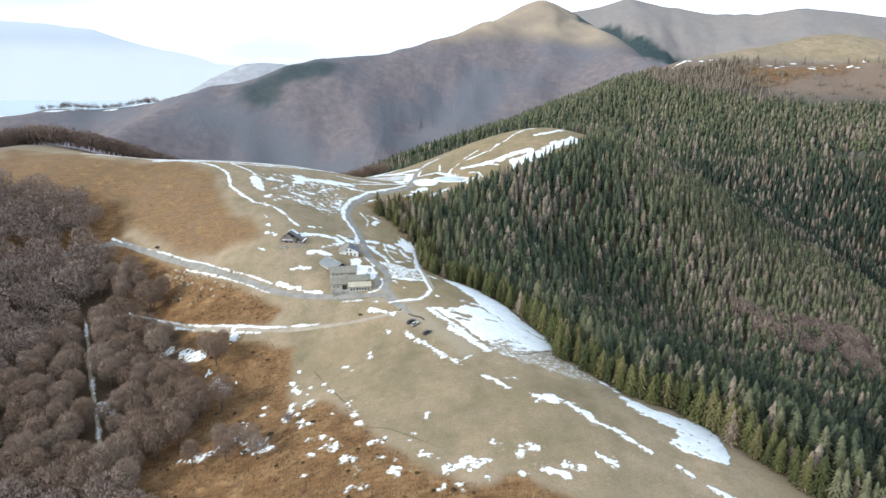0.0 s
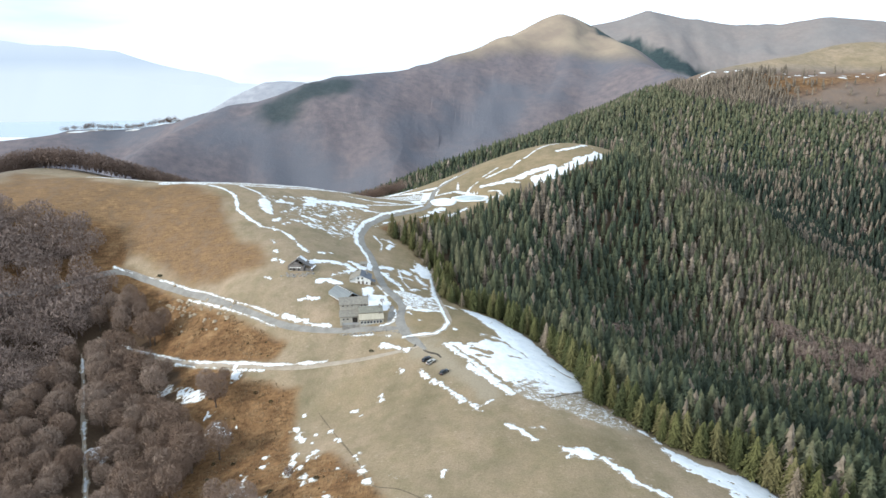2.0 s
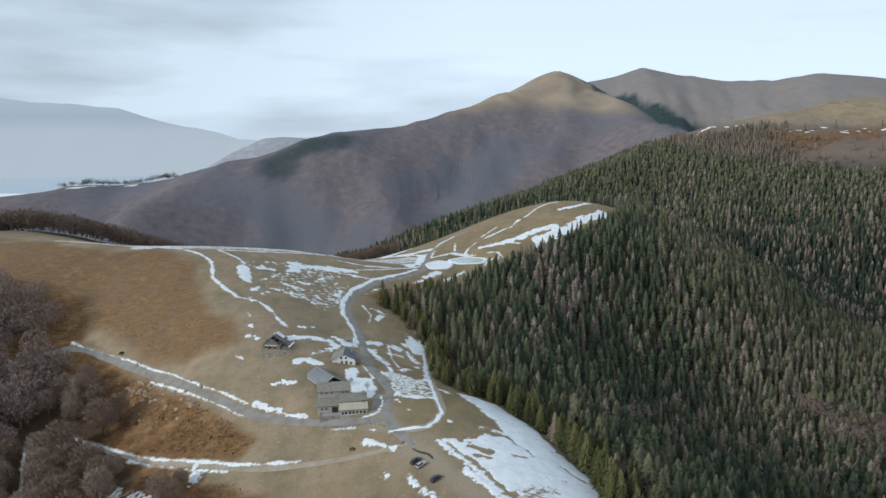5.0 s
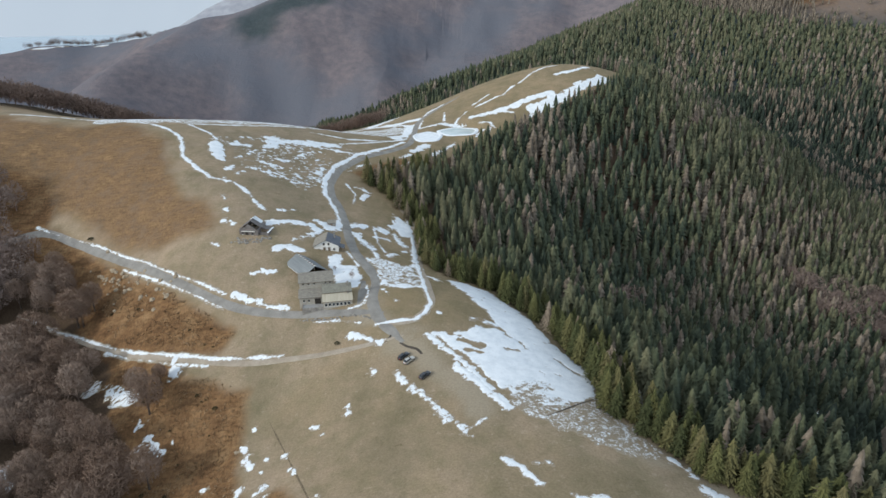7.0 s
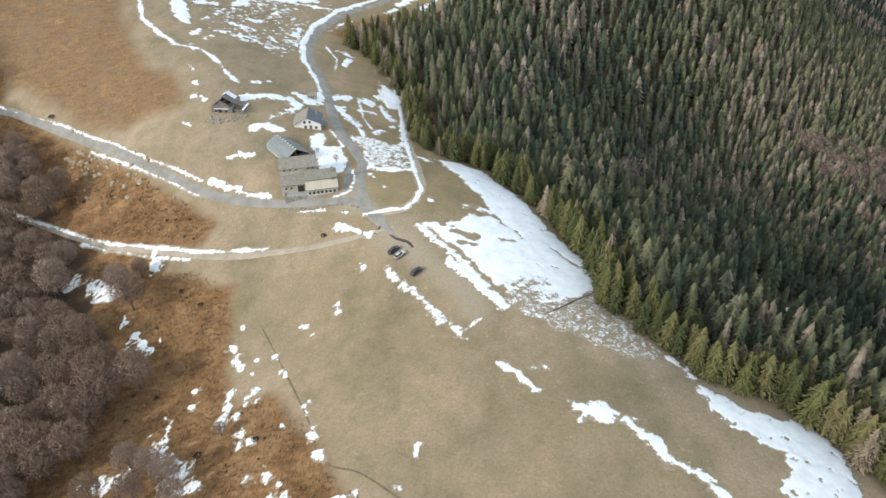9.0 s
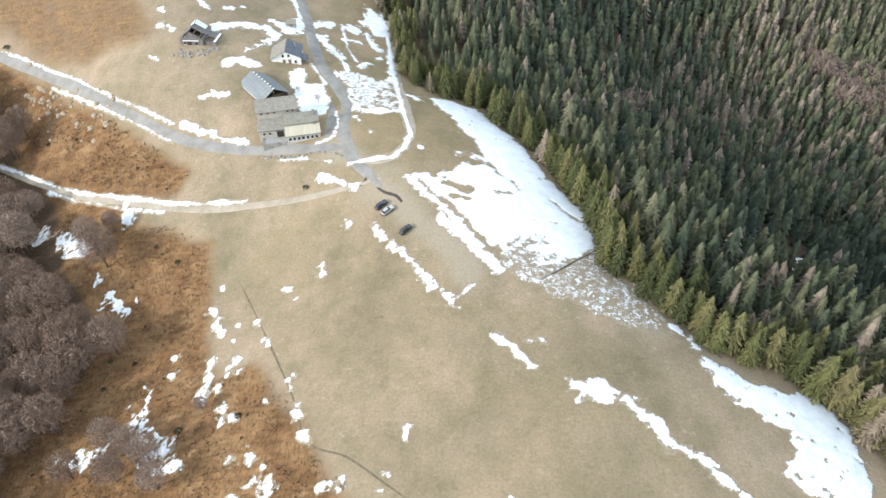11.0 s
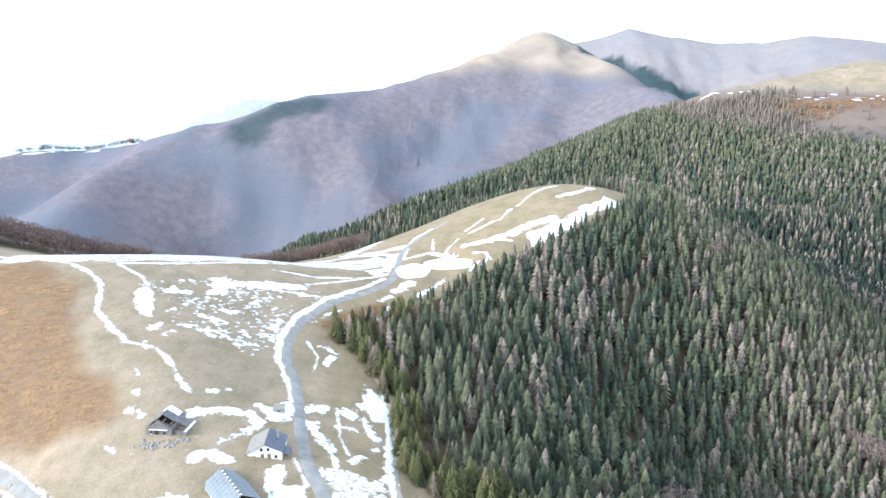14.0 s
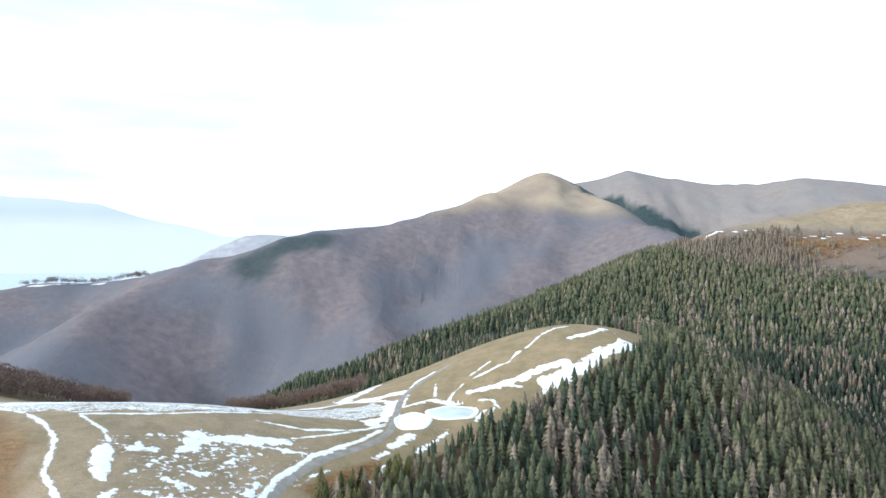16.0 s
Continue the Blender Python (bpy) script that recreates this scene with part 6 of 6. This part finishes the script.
# ---------------------------------------------------------------- parked cars
PAINTS = [two_tone("dark_car_paint", (0.025, 0.028, 0.035), (0.04, 0.045, 0.055), 0.6, 0.3, 0.0, 0.0, specular=0.6), two_tone("silver_car_paint", (0.45, 0.44, 0.41), (0.55, 0.54, 0.50), 0.6, 0.3, 0.0, 0.0, metallic=0.5)]
TYRE = two_tone("tyre_rubber", (0.012, 0.012, 0.012), (0.03, 0.03, 0.03), 3.0, 0.9)
RIM = two_tone("alloy_rim", (0.4, 0.4, 0.4), (0.55, 0.55, 0.55), 3.0, 0.35, metallic=0.8)
LAMP = two_tone("headlight_glass", (0.6, 0.6, 0.58), (0.8, 0.8, 0.78), 3.0, 0.15)
TAIL = two_tone("tail_light_glass", (0.25, 0.01, 0.01), (0.4, 0.02, 0.02), 3.0, 0.2)


def wheel_disc(radius, width, inner=0.0):
    bm = bmesh.new()
    n = 18
    rings = [[bm.verts.new((radius * s * math.cos(6.283 * i / n), y, radius * s * math.sin(6.283 * i / n))) for i in range(n)] for s, y in ((0.86, -width / 2), (1, -width / 3), (1, width / 3), (0.86, width / 2))]
    for a, b in zip(rings, rings[1:]):
        for i in range(n):
            bm.faces.new((a[i], a[(i + 1) % n], b[(i + 1) % n], b[i]))
    bm.faces.new(rings[0])
    bm.faces.new(rings[-1][::-1])
    bmesh.ops.recalc_face_normals(bm, faces=bm.faces[:])
    return bm


def car(x, y, turn, paint, label):
    a = radians(turn)
    dx, dy = math.cos(a), math.sin(a)
    zf, zb = ground_at(x + 1.3 * dx, y + 1.3 * dy), ground_at(x - 1.3 * dx, y - 1.3 * dy)
    c = empty("parked_car", pose(x, y, (zf + zb) / 2 + 0.04, 0, -math.degrees(math.atan2(zf - zb, 2.6)), turn) @ Matrix.Diagonal((0.92, 0.92, 0.95, 1)), label, "car", "parked cars")
    bm = prism([(-2.15, 0.35), (2.1, 0.35), (2.18, 0.62), (2.05, 0.86), (1.0, 0.98), (-2.0, 1.0), (-2.2, 0.8)], -0.86, 0.86)
    bmesh.ops.bevel(bm, geom=bm.edges[:], offset=0.07, segments=2, affect="EDGES")
    body = part("body", bm, paint, c)
    bm = prism([(-1.95, 0.98), (0.95, 0.96), (0.25, 1.46), (-1.35, 1.5)], -0.72, 0.72)
    for v in bm.verts:
        if v.co.z > 1.2:
            v.co.y *= 0.86
    bmesh.ops.bevel(bm, geom=bm.edges[:], offset=0.05, segments=2, affect="EDGES")
    cabin = part("cabin", bm, GLASS, c, "dark glazed cabin")
    part("roof_panel", slab([(-1.35, -0.6, 1.535), (0.22, -0.6, 1.5), (0.22, 0.6, 1.5), (-1.35, 0.6, 1.535)], 0.03), paint, cabin)
    for sx in (-1.32, 1.32):
        for sy in (-0.8, 0.8):
            t = part("wheel", wheel_disc(0.33, 0.22), TYRE, c)
            t.location = (sx, sy, 0.33)
            part("rim", wheel_disc(0.2, 0.24), RIM, t)
    for sy in (-0.6, 0.6):
        part("headlight", boxed((2.06, 2.16, sy - 0.18, sy + 0.18, 0.66, 0.8)), LAMP, c)
        part("tail_light", boxed((-2.22, -2.12, sy - 0.14, sy + 0.14, 0.72, 0.9)), TAIL, c)
        part("side_mirror", boxed((0.55, 0.72, sy * 1.55 - 0.08, sy * 1.55 + 0.08, 0.98, 1.1)), paint, body)
    part("bumper", boxed((2.1, 2.24, -0.75, 0.75, 0.36, 0.56)), TYRE, c)
    part("bumper", boxed((-2.28, -2.14, -0.75, 0.75, 0.36, 0.56)), TYRE, c)


car(-6.0, 256.2, 43, PAINTS[0], "dark grey hatchback parked on the dirt pull-in")
car(-13.3, 266.4, 41, PAINTS[0], "dark estate car parked beside a silver car")
car(-11.4, 264.0, 41, PAINTS[1], "silver car parked beside a dark car")


# ---------------------------------------------------------------- shrubs
BUSH_LEAF = by_object("juniper_needles", [(0, (0.035, 0.04, 0.02)), (1, (0.07, 0.07, 0.035))])


def bush_mesh(rng):
    v, f = [], []
    for _ in range(150):
        a, h = rng.uniform(0, 6.283), rng.uniform(0, 1)
        q = math.sqrt(1 - h * h) * rng.uniform(0.55, 1)
        p = Vector((q * math.cos(a), q * math.sin(a), 0.85 * h * rng.uniform(0.7, 1)))
        s = Vector((rng.uniform(-1, 1), rng.uniform(-1, 1), rng.uniform(-0.4, 1))).normalized() * 0.28
        t = s.cross(Vector((rng.uniform(-1, 1), rng.uniform(-1, 1), 0.3))).normalized() * 0.1
        b = len(v)
        v += [tuple(p - t), tuple(p + t), tuple(p + s)]
        f.append((b, b + 1, b + 2))
    return blade_mesh("bush_crown", np.array(v), np.array(f), BUSH_LEAF)


rb = random.Random(31)
bushes = [bush_mesh(rb) for _ in range(3)]
bush_spots = [(-164.4, 361.4, 1.5), (-37, 277.5, 1.1), (-60, 205, 1.3), (-45, 206, 1.1), (-104, 270, 1.0), (-76, 262, 1.0)]
while len(bush_spots) < 60:
    bx, by = rb.uniform(-170, 10), rb.uniform(150, 350)
    if max(float(inside_of(np.array([bx]), np.array([by]), p)[0]) for p in (BRACKEN_BANK, BRACKEN_LOW)) > 2:
        bush_spots.append((bx, by, rb.uniform(0.35, 0.9)))
for x, y, s in bush_spots:
    b = empty("juniper_bush", pose(x, y, ground_at(x, y) - 0.05, 0, 0, rb.uniform(0, 360)) @ Matrix.Diagonal((s, s, s, 1)), "low dark juniper bush in the bracken", "bush", "bushes")
    ob = new("foliage", rb.choice(bushes))
    ob.parent = b
    stem = new("stem", trunk_mesh("bush_stem", 0.6, 0.06))
    stem.parent = b
for x, y, s in ((-36.5, 313, 3.6), (-42.2, 305.6, 3.0), (-44, 319, 2.4)):
    t = empty("yard_tree", pose(x, y, ground_at(x, y) - 0.1) @ Matrix.Diagonal((s, s, s, 1)), "small leafless tree standing in the snowy yard", "tree", "yard trees")
    ob = new("crown", blade_mesh("yard_crown", *BARE_FAR[0], BARE_TWIGS))
    ob.parent = t
    ob = new("trunk", trunk_mesh("yard_trunk", 0.6, 0.035))
    ob.parent = t

# a small stone shelter behind the white house, and boards beside the wing
shelter = empty("stone_shelter", pose(-54.2, 361.6, ground_at(-52.4, 362.8), 0, 0, 6), "small stone shelter with a grey slab roof, half buried in snow", "shelter", "farm buildings")
part("wall", boxed((0, 3.4, 0, 0.4, -1, 1.5), (0, 0.4, 0.4, 2.6, -1, 1.5), (3.0, 3.4, 0.4, 2.6, -1, 1.5), (0.4, 3.0, 2.2, 2.6, -1, 2.0)), STONE_WALL, shelter)
for k in range(5):
    part("roof_slab", slab([(-0.25 + 0.8 * k, -0.35, 1.53 + 0.02 * (k % 2)), (0.53 + 0.8 * k, -0.35, 1.55), (0.53 + 0.8 * k, 2.95, 2.1), (-0.25 + 0.8 * k, 2.95, 2.08 + 0.03 * (k % 2))], 0.13), STONE_ROOF, shelter)
part("door", boxed((1.2, 2.1, -0.05, 0.03, -0.4, 1.25)), TIMBER, shelter)
boards = empty("board_stack", pose(-59.5, 297.0, ground_at(-59.5, 297.0), 0, 0, 8), "stack of pale sawn boards beside the farm wing", "boards")
rs = random.Random(77)
for k in range(9):
    part("board", boxed((rs.uniform(0, 0.3), rs.uniform(4.4, 5.0), 0.32 * (k % 3), 0.32 * (k % 3) + 0.28, 0.05 + 0.12 * (k // 3), 0.15 + 0.12 * (k // 3))), BEIGE_ROOF, boards)
